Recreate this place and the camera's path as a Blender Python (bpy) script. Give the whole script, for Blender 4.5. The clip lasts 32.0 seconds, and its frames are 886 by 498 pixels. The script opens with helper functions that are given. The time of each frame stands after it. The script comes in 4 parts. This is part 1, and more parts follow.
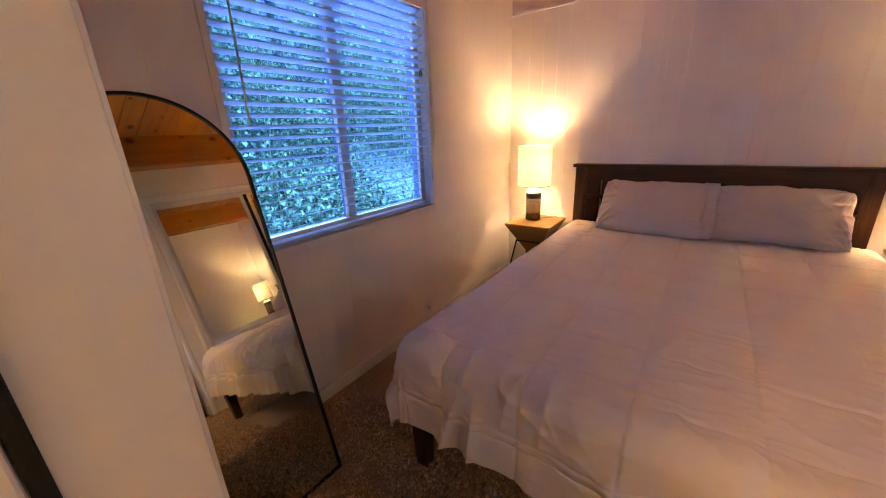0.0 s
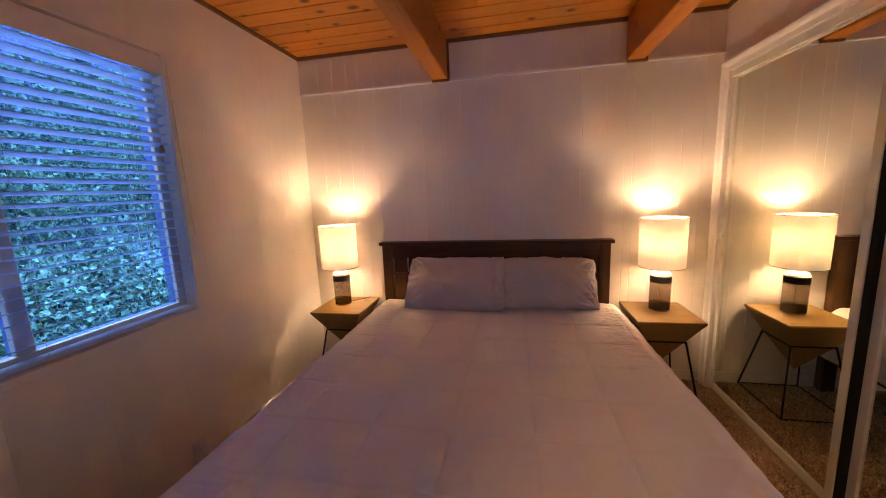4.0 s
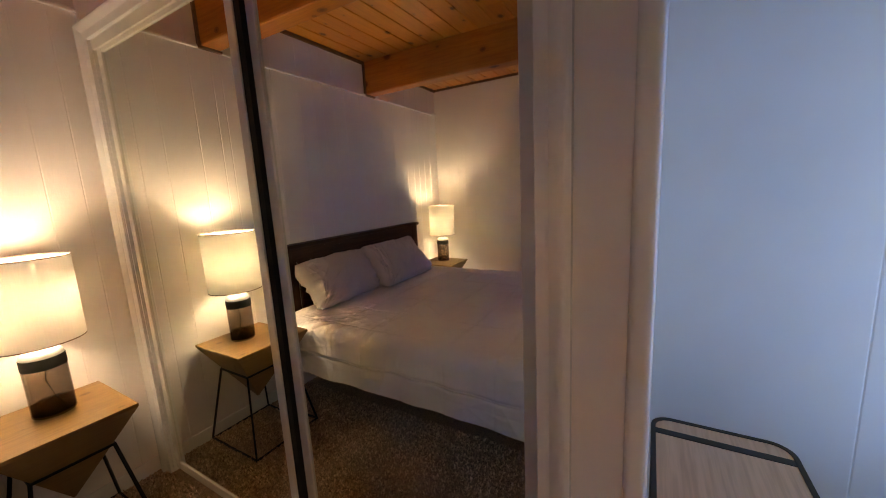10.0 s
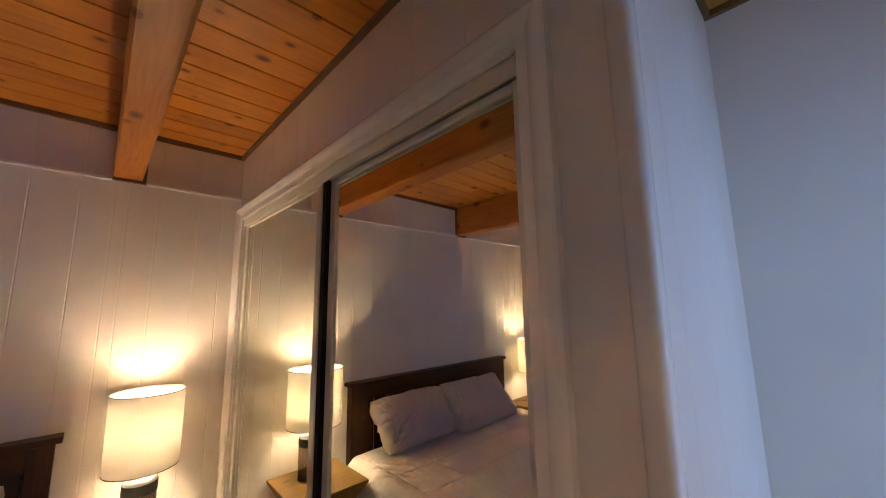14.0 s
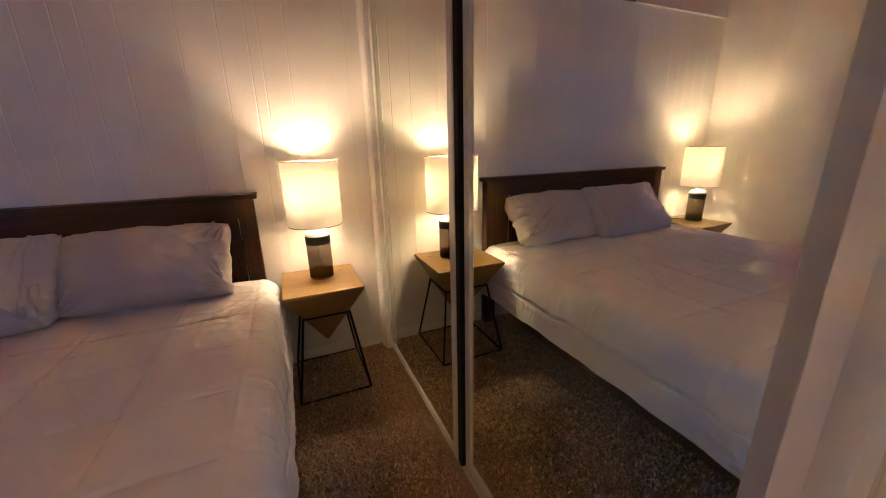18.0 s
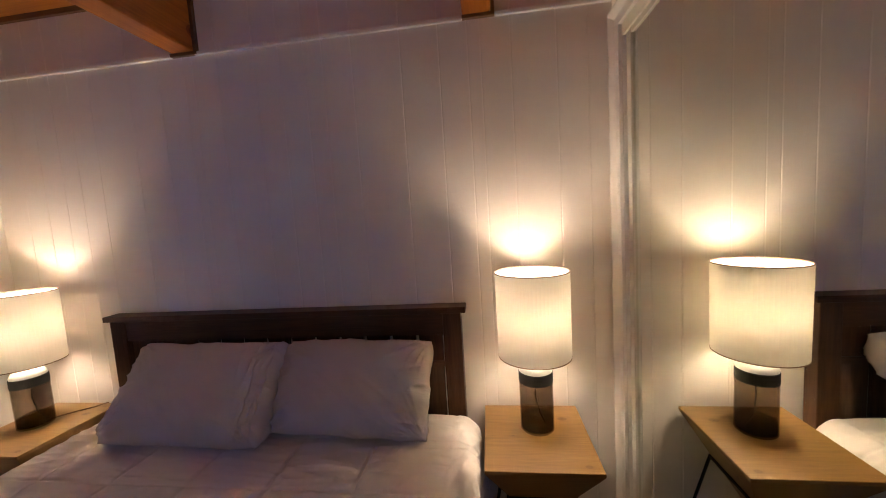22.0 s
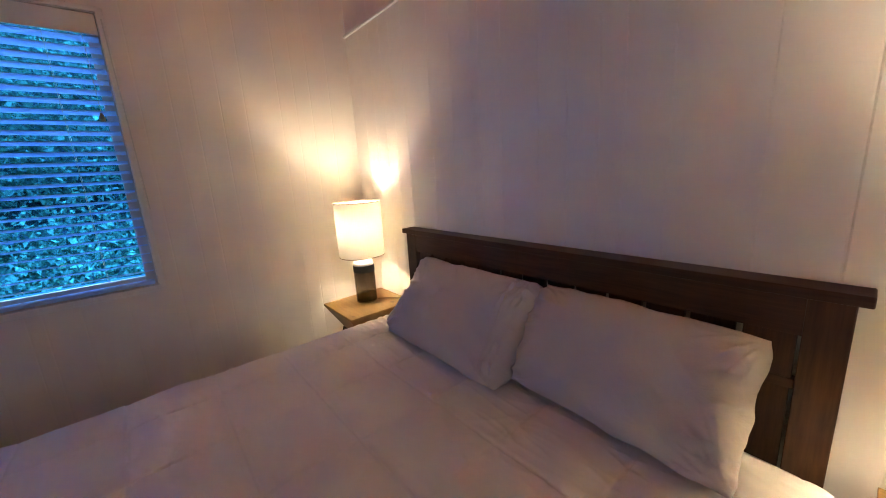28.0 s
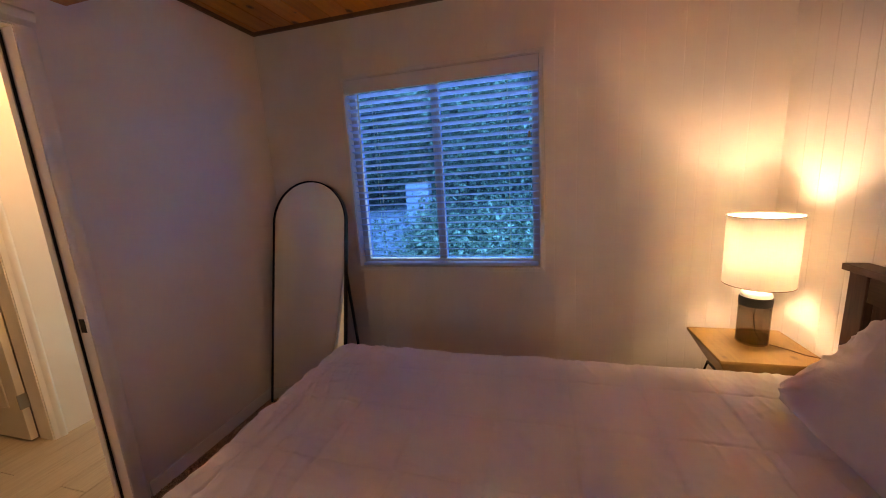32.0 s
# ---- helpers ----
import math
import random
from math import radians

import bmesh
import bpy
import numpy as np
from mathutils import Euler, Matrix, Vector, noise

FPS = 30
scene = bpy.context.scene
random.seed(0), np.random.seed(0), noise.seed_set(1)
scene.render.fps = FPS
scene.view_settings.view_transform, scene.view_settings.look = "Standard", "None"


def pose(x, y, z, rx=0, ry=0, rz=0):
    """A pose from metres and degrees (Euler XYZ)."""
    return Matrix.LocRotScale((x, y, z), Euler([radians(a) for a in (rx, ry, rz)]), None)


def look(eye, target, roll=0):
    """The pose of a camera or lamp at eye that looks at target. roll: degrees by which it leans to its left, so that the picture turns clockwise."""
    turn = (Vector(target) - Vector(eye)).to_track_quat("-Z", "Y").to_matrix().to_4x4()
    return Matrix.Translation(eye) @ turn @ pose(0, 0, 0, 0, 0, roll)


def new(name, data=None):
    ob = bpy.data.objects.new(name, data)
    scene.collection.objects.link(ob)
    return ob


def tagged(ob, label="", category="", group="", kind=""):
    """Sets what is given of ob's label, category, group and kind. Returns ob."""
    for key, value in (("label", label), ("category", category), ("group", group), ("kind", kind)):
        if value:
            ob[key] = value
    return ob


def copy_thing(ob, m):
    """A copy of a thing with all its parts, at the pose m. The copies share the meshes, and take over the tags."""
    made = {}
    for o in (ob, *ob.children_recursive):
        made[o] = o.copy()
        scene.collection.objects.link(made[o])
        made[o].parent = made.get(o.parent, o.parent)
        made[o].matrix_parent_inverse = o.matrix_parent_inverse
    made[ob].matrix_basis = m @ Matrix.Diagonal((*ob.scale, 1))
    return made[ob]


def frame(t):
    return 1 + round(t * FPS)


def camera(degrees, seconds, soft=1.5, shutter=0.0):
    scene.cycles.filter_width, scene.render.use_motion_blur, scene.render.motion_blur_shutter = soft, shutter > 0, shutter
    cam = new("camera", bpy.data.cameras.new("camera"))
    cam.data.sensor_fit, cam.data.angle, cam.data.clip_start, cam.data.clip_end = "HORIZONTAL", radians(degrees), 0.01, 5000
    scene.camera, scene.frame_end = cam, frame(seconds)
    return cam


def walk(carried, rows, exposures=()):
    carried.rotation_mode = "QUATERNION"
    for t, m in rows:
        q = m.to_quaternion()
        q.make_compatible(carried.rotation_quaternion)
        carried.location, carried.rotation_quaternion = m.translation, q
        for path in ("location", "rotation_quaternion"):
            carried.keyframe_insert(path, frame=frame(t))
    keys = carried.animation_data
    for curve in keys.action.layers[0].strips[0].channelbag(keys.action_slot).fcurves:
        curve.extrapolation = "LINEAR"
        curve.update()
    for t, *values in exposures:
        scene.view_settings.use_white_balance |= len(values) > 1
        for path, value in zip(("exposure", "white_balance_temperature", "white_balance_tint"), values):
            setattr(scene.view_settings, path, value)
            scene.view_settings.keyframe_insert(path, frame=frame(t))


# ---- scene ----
cam = camera(101.9, 32.0, 1.0)

PATH = [
    (0, (1.441, -3.013, 1.303), (0.311, -1.484, 0.683), -2.5),
    (0.5, (1.442, -2.990, 1.302), (0.299, -1.458, 0.721), -2.0),
    (1, (1.433, -2.973, 1.295), (0.359, -1.383, 0.748), -1.9),
    (1.5, (1.451, -2.951, 1.329), (0.44, -1.301, 0.824), -2.5),
    (2, (1.475, -2.93, 1.34), (0.538, -1.211, 0.932), -3.0),
    (2.5, (1.508, -2.873, 1.353), (0.643, -1.112, 0.963), -2.2),
    (4.5, (1.594, -2.526, 1.39), (1.547, -0.551, 1.077), -2.7),
    (5, (1.536, -2.405, 1.383), (1.888, -0.463, 1.062), -2.4),
    (5.5, (1.603, -2.365, 1.393), (2.219, -0.5, 1.019), -1.2),
    (6, (1.663, -2.305, 1.382), (2.574, -0.559, 1.033), 0.2),
    (6.5, (1.729, -2.255, 1.386), (2.866, -0.645, 1.048), 1.2),
    (7, (1.812, -2.206, 1.366), (3.102, -0.709, 1.058), 0.3),
    (7.5, (1.884, -2.185, 1.327), (3.333, -0.848, 0.988), 0.4),
    (8, (1.95, -2.137, 1.327), (3.462, -0.878, 0.969), -0.4),
    (8.5, (1.978, -2.071, 1.337), (3.539, -0.876, 0.967), -1.2),
    (9, (2.004, -2.054, 1.332), (3.656, -0.974, 1.007), -1.8),
    (9.5, (2.065, -2.076, 1.314), (3.784, -1.109, 0.981), -3.1),
    (10, (2.171, -2.13, 1.334), (3.877, -1.139, 1.008), -3.0),
    (10.5, (2.287, -2.196, 1.318), (3.937, -1.116, 0.988), -2.8),
    (11, (2.338, -2.211, 1.31), (3.825, -0.914, 0.984), -2.9),
    (11.5, (2.349, -2.223, 1.366), (3.704, -0.768, 1.145), -3.1),
    (12, (2.341, -2.222, 1.451), (3.656, -0.715, 1.448), -0.9),
    (12.5, (2.331, -2.269, 1.527), (3.655, -0.783, 1.721), -0.7),
    (13, (2.309, -2.291, 1.52), (3.652, -0.853, 1.879), -0.9),
    (13.5, (2.304, -2.31, 1.535), (3.676, -0.913, 1.941), -0.8),
    (14, (2.314, -2.296, 1.533), (3.673, -0.861, 1.834), -0.9),
    (14.5, (2.318, -2.267, 1.457), (3.665, -0.791, 1.538), -1.5),
    (15, (2.323, -2.256, 1.413), (3.621, -0.745, 1.241), -0.8),
    (15.5, (2.315, -2.255, 1.375), (3.57, -0.728, 1.068), -0.7),
    (17.5, (2.344, -2.138, 1.235), (3.244, -0.443, 0.671), -1.0),
    (18, (2.391, -2.087, 1.229), (3.149, -0.322, 0.673), -1.4),
    (18.5, (2.403, -2.059, 1.213), (2.992, -0.212, 0.723), -2.2),
    (19, (2.414, -2.004, 1.235), (2.849, -0.100, 0.804), -2.1),
    (19.5, (2.447, -1.921, 1.290), (2.633, 0.031, 0.896), -1.8),
    (20, (2.502, -1.848, 1.329), (2.434, 0.115, 0.952), -1.4),
    (20.5, (2.487, -1.791, 1.322), (2.366, 0.170, 0.946), -1.5),
    (21, (2.427, -1.648, 1.343), (2.223, 0.312, 1.003), -1.7),
    (21.5, (2.371, -1.558, 1.364), (2.182, 0.409, 1.054), -2.5),
    (22, (2.363, -1.494, 1.388), (2.107, 0.481, 1.205), -3.6),
    (22.5, (2.371, -1.407, 1.404), (2.043, 0.565, 1.339), -3.7),
    (23, (2.445, -1.325, 1.476), (2.075, 0.637, 1.609), -3.1),
    (23.5, (2.486, -1.297, 1.528), (2.016, 0.617, 1.868), -2.5),
    (24, (2.509, -1.264, 1.546), (1.869, 0.569, 2.028), -1.8),
    (24.5, (2.521, -1.255, 1.55), (1.846, 0.549, 2.087), -2.0),
    (25, (2.513, -1.253, 1.533), (1.744, 0.539, 1.978), -2.2),
    (25.5, (2.471, -1.223, 1.487), (1.654, 0.592, 1.677), -2.4),
    (27.5, (2.299, -1.121, 1.296), (0.936, 0.295, 0.927), -3.5),
    (28, (2.223, -1.157, 1.316), (0.715, 0.087, 0.89), -3.5),
    (28.5, (2.178, -1.092, 1.384), (0.514, -0.071, 0.952), -2.6),
    (29, (2.172, -1.015, 1.399), (0.354, -0.309, 0.952), -1.4),
    (29.5, (2.182, -0.92, 1.37), (0.266, -0.512, 0.967), -1.5),
    (30, (2.184, -0.936, 1.391), (0.242, -0.68, 0.988), -1.3),
    (30.5, (2.182, -0.994, 1.401), (0.229, -0.947, 0.974), -2.1),
    (31, (2.178, -1.052, 1.392), (0.22, -1.143, 0.992), -2.3),
    (31.5, (2.181, -1.124, 1.394), (0.237, -1.384, 1.004), -2.2),
    (32, (2.194, -1.16, 1.402), (0.299, -1.678, 1.027), -3.4),
]
EXPOSURES = [(0, 3.73, 12800, 28), (2.5, 3.55, 15000, 43), (5, 2.94, 9100, 19), (5.5, 2.94, 8100, 12), (6, 3.07, 6700, 4), (7, 2.95, 7400, 8), (8, 2.99, 8200, 11), (10, 2.85, 9100, 16), (12, 2.88, 9600, 17), (13, 2.89, 9500, 17), (15.5, 2.84, 9000, 15), (18, 3.19, 8900, 15), (19, 3.01, 8500, 14), (20, 2.9, 8100, 14), (21, 2.6, 7700, 17), (23, 2.55, 7700, 17), (24, 2.91, 6600, 9), (25.5, 2.96, 6300, 7), (28, 3.27, 7900, 8), (29, 3.17, 10900, 25), (30, 3.03, 16600, 43), (31, 3.07, 17400, 41), (32, 3.09, 12200, 28)]
walk(cam, [(t, look(eye, aim, lean)) for t, eye, aim, lean in PATH], EXPOSURES)

# ---- plan, metres ----
XE, YS, ZC = 2.862, -2.962, 2.418          # closet face, south wall, ceiling
XR, YP = 3.615, -2.135                    # alcove's east wall, closet's south face
WY0, WY1, WZ0, WZ1 = -2.345, -1.155, 0.852, 2.052   # bedroom window
DX0, DX1, DH = 1.218, 2.035, 2.03         # bedroom doorway
CY0, CY1, CH = -1.940, -0.095, 2.018      # closet opening
AX0, AX1, AZ0, AZ1 = 3.0, 3.5, 0.35, 2.0     # added alcove window, unseen, in the south wall

# ---- world and sun ----
world = bpy.data.worlds.new("dusk_sky")
world.use_nodes = True
wn = world.node_tree
sky = wn.nodes.new("ShaderNodeTexSky")
sky.sky_type, sky.sun_disc = "NISHITA", False
sky.sun_elevation, sky.sun_rotation = radians(10), radians(70)
sky.ozone_density, sky.air_density = 10.0, 1.0
wn.links.new(sky.outputs[0], wn.nodes["Background"].inputs[0])
wn.nodes["Background"].inputs[1].default_value = 0.12
scene.world = world
sun = new("sun", bpy.data.lights.new("sun", "SUN"))
sun.data.energy, sun.data.angle, sun.data.color = 3.9, radians(80), (0.30, 0.70, 1.0)
sun.matrix_world = look((0, 0, 20), (-6, -3, 0))


# ---- materials ----
def material(name, colour, rough=0.6, metal=0.0):
    m = bpy.data.materials.new(name)
    m.use_nodes = True
    b = m.node_tree.nodes["Principled BSDF"]
    b.inputs["Base Color"].default_value = (*colour, 1)
    b.inputs["Roughness"].default_value, b.inputs["Metallic"].default_value = rough, metal
    return m


def node(m, kind, **inputs):
    n = m.node_tree.nodes.new(kind)
    for key, value in inputs.items():
        n.inputs[key.replace("_", " ")].default_value = value
    return n


def link(m, a, b):
    m.node_tree.links.new(a, b)


def coords(m, scale=(1, 1, 1), kind="Object"):
    c, p = node(m, "ShaderNodeTexCoord"), node(m, "ShaderNodeMapping")
    p.inputs["Scale"].default_value = scale
    link(m, c.outputs[kind], p.inputs["Vector"])
    return p.outputs["Vector"]


def ramp(m, source, stops):
    r = node(m, "ShaderNodeValToRGB")
    while len(r.color_ramp.elements) < len(stops):
        r.color_ramp.elements.new(0.5)
    for e, (at, colour) in zip(r.color_ramp.elements, stops):
        e.position, e.color = at, (*colour, 1)
    link(m, source, r.inputs["Fac"])
    return r.outputs["Color"]


def noise_tex(m, vector, scale, detail=4.0, rough=0.55, distort=0.0):
    n = node(m, "ShaderNodeTexNoise", Scale=scale, Detail=detail, Roughness=rough, Distortion=distort)
    link(m, vector, n.inputs["Vector"])
    return n.outputs["Fac"]


def mix(m, fac, a, b, mode="MIX"):
    n = node(m, "ShaderNodeMix")
    n.data_type, n.blend_type = "RGBA", mode
    if hasattr(fac, "links"):
        link(m, fac, n.inputs[0])
    else:
        n.inputs[0].default_value = fac
    for k, v in ((6, a), (7, b)):
        if hasattr(v, "links"):
            link(m, v, n.inputs[k])
        else:
            n.inputs[k].default_value = (*v, 1)
    return n.outputs[2]


def bump(m, source, strength, distance=0.002):
    n = node(m, "ShaderNodeBump", Strength=strength, Distance=distance)
    link(m, source, n.inputs["Height"])
    link(m, n.outputs["Normal"], m.node_tree.nodes["Principled BSDF"].inputs["Normal"])


def base_of(m, colour):
    link(m, colour, m.node_tree.nodes["Principled BSDF"].inputs["Base Color"])


def paint(name, colour, rough=0.45):
    m = material(name, colour, rough)
    v = coords(m)
    blot = noise_tex(m, v, 2.3, 3)
    dark = tuple(c * 0.93 for c in colour)
    base_of(m, ramp(m, blot, [(0.3, dark), (0.7, colour)]))
    fine = noise_tex(m, coords(m, (1, 1, 0.35)), 130, 3)
    bump(m, fine, 0.12, 0.002)
    return m


def wood(name, light, dark, axis=0, grain=1.0, rough=0.5, knots=0.0, island=False, knot_colour=(0.05, 0.02, 0.008)):
    """Planed wood with its grain along the axis; knots where asked."""
    m = material(name, light, rough)
    stretch = [14.0 * grain] * 3
    stretch[axis] = 0.9 * grain
    v = coords(m, stretch)
    if island:
        g = node(m, "ShaderNodeNewGeometry")
        a = node(m, "ShaderNodeVectorMath")
        a.operation = "MULTIPLY_ADD"
        link(m, g.outputs["Random Per Island"], a.inputs[0])
        a.inputs[1].default_value = (37, 53, 71)
        link(m, v, a.inputs[2])
        v = a.outputs[0]
    rings = noise_tex(m, v, 1.6, 5, 0.6, 0.8)
    fine = noise_tex(m, v, 9.0, 2, 0.5)
    mid = tuple((a + b) / 2 for a, b in zip(light, dark))
    colour = ramp(m, rings, [(0.28, dark), (0.45, mid), (0.62, light), (0.8, mid)])
    streak = ramp(m, fine, [(0.35, tuple(c * 0.75 for c in mid)), (0.6, light)])
    colour = mix(m, 0.35, colour, streak)
    if island:
        hue = ramp(m, g.outputs["Random Per Island"], [(0.0, tuple(c * 0.62 for c in mid)), (0.5, mid), (1.0, light)])
        colour = mix(m, 0.45, colour, hue)
    if knots:
        xyz = node(m, "ShaderNodeSeparateXYZ")
        link(m, coords(m), xyz.inputs[0])
        across = node(m, "ShaderNodeMath")
        across.operation = "ADD"
        link(m, xyz.outputs[1 - axis], across.inputs[0])
        link(m, xyz.outputs[2], across.inputs[1])
        flat = node(m, "ShaderNodeCombineXYZ")
        link(m, xyz.outputs[axis], flat.inputs[0])
        link(m, across.outputs[0], flat.inputs[1])
        vor = node(m, "ShaderNodeTexVoronoi", Scale=knots, Randomness=1.0)
        vor.voronoi_dimensions = "2D"
        sized = node(m, "ShaderNodeMapping")
        sized.inputs["Scale"].default_value = (4.2, 6.4, 1)
        link(m, flat.outputs[0], sized.inputs["Vector"])
        link(m, sized.outputs["Vector"], vor.inputs["Vector"])
        pick = node(m, "ShaderNodeSeparateXYZ")
        link(m, vor.outputs["Color"], pick.inputs[0])
        grow = node(m, "ShaderNodeMath")
        grow.operation = "MULTIPLY_ADD"
        link(m, pick.outputs[0], grow.inputs[0])
        grow.inputs[1].default_value = 0.19
        link(m, vor.outputs["Distance"], grow.inputs[2])
        ring = ramp(m, grow.outputs[0], [(0.09, (0.95, 0.95, 0.95)), (0.12, (0.55, 0.55, 0.55)), (0.135, (0.75, 0.75, 0.75)), (0.155, (0.16, 0.16, 0.16)), (0.25, (0, 0, 0))])
        colour = mix(m, ring, colour, knot_colour)
    base_of(m, colour)
    bump(m, fine, 0.15, 0.001)
    return m


def cloth(name, colour, weave=420.0, rough=0.9, crease=0.25):
    m = material(name, colour, rough)
    v = coords(m)
    a = noise_tex(m, v, 3.0, 4)
    b = noise_tex(m, v, weave, 2)
    base_of(m, mix(m, 0.25, ramp(m, a, [(0.3, tuple(c * 0.92 for c in colour)), (0.7, colour)]),
                   ramp(m, b, [(0.3, tuple(c * 0.8 for c in colour)), (0.7, colour)])))
    wr = noise_tex(m, coords(m, (1, 2.2, 1)), 16, 5, 0.6, 0.6)
    s = node(m, "ShaderNodeMath")
    s.operation = "MULTIPLY_ADD"
    link(m, wr, s.inputs[0])
    s.inputs[1].default_value = 1.0
    t = node(m, "ShaderNodeMath")
    t.operation = "MULTIPLY"
    link(m, b, t.inputs[0])
    t.inputs[1].default_value = 0.12
    link(m, t.outputs[0], s.inputs[2])
    bump(m, s.outputs[0], crease, 0.006)
    m.node_tree.nodes["Principled BSDF"].inputs["Sheen Weight"].default_value = 0.15
    return m


WALL = paint("wall_paint", (0.87, 0.805, 0.74), 0.38)
TRIM = paint("trim_paint", (0.88, 0.85, 0.80), 0.27)
PINE = wood("ceiling_pine", (0.78, 0.29, 0.052), (0.50, 0.125, 0.02), 0, 0.8, 0.34, 1.0, True, (0.11, 0.022, 0.004))
BEAM = wood("beam_pine", (0.58, 0.19, 0.033), (0.42, 0.115, 0.017), 1, 0.8, 0.45, 0.8, False, (0.14, 0.03, 0.005))
for m in (PINE, BEAM):
    m.node_tree.nodes["Principled BSDF"].inputs["Specular IOR Level"].default_value = 0.35
BROWN = wood("brown_trim", (0.20, 0.095, 0.042), (0.11, 0.052, 0.022), 0, 1.0, 0.5)
WALNUT = wood("dark_walnut", (0.105, 0.046, 0.024), (0.05, 0.021, 0.011), 0, 1.4, 0.45)
WALNUT.node_tree.nodes["Principled BSDF"].inputs["Specular IOR Level"].default_value = 0.25
WALNUT_UP = wood("dark_walnut_upright", (0.105, 0.046, 0.024), (0.05, 0.021, 0.011), 2, 1.4, 0.45)
WALNUT_UP.node_tree.nodes["Principled BSDF"].inputs["Specular IOR Level"].default_value = 0.25
OAK = wood("oak_veneer", (0.31, 0.172, 0.056), (0.235, 0.122, 0.037), 0, 1.3, 0.42, 0.9, False, (0.12, 0.052, 0.016))
HAMPER = wood("hamper_boards", (0.46, 0.235, 0.09), (0.34, 0.16, 0.055), 2, 0.8, 0.6)
BAMBOO = wood("bamboo_slats", (0.68, 0.41, 0.25), (0.54, 0.31, 0.18), 0, 1.0, 0.6)
SHEET = cloth("white_comforter", (0.84, 0.785, 0.74), 500, 0.85, 0.22)
LINEN = cloth("grey_pillowcase", (0.66, 0.585, 0.535), 380, 0.9, 0.55)
MATTRESS = cloth("mattress_ticking", (0.78, 0.76, 0.74), 300)
BLACK = material("black_metal", (0.012, 0.011, 0.011), 0.42, 0.6)
RUBBER_AND_SHADE = material("black_rubber_and_gap_shade", (0.006, 0.006, 0.006), 0.85)
ALU = material("cream_enamelled_metal", (0.70, 0.67, 0.58), 0.32, 0.1)
SLOT = material("shadowed_track", (0.05, 0.055, 0.045), 0.7)
STEEL = material("dull_steel", (0.35, 0.35, 0.35), 0.35, 1.0)
FRAME = material("grey_window_frame", (0.50, 0.49, 0.50), 0.4)
VINYL = material("white_vinyl", (0.72, 0.72, 0.72), 0.35)
# white slats; the blue daylight on them is put into their colour
BLIND = paint("blind_slats_daylight_blue", (0.42, 0.66, 0.93), 0.6)
CORD = material("white_cord", (0.7, 0.68, 0.63), 0.8)
TASSEL = material("wooden_tassel", (0.35, 0.22, 0.12), 0.6)
MIRROR = material("mirror_silver", (0.83, 0.86, 0.79), 0.015, 1.0)
LEATHERETTE = material("black_binding", (0.014, 0.012, 0.011), 0.55)


def carpet_material():
    m = material("brown_carpet", (0.16, 0.11, 0.075), 0.95)
    v = coords(m)
    a, b, c = noise_tex(m, v, 170, 3, 0.8), noise_tex(m, v, 60, 5, 0.8), noise_tex(m, v, 4, 3)
    col = ramp(m, a, [(0.34, (0.117, 0.072, 0.044)), (0.5, (0.442, 0.299, 0.189)), (0.66, (0.850, 0.624, 0.416))])
    col = mix(m, 0.5, col, ramp(m, b, [(0.36, (0.156, 0.098, 0.060)), (0.64, (0.715, 0.494, 0.325))]))
    base_of(m, mix(m, 0.25, col, ramp(m, c, [(0.35, (0.338, 0.227, 0.143)), (0.65, (0.546, 0.377, 0.247))])))
    s = node(m, "ShaderNodeMath")
    s.operation = "ADD"
    link(m, a, s.inputs[0])
    link(m, b, s.inputs[1])
    bump(m, s.outputs[0], 0.9, 0.01)
    return m


def glass_material(name, colour, rough=0.0, thin=True):
    m = bpy.data.materials.new(name)
    m.use_nodes = True
    t = m.node_tree
    t.nodes.clear()
    out = t.nodes.new("ShaderNodeOutputMaterial")
    if thin:
        a, g, k = (t.nodes.new(n) for n in ("ShaderNodeBsdfTransparent", "ShaderNodeBsdfGlossy", "ShaderNodeMixShader"))
        a.inputs[0].default_value = (*colour, 1)
        g.inputs["Roughness"].default_value = rough
        k.inputs[0].default_value = 0.015
        t.links.new(a.outputs[0], k.inputs[1])
        t.links.new(g.outputs[0], k.inputs[2])
        t.links.new(k.outputs[0], out.inputs[0])
    else:
        g = t.nodes.new("ShaderNodeBsdfGlass")
        g.inputs["Color"].default_value, g.inputs["Roughness"].default_value = (*colour, 1), rough
        t.links.new(g.outputs[0], out.inputs[0])
    return m


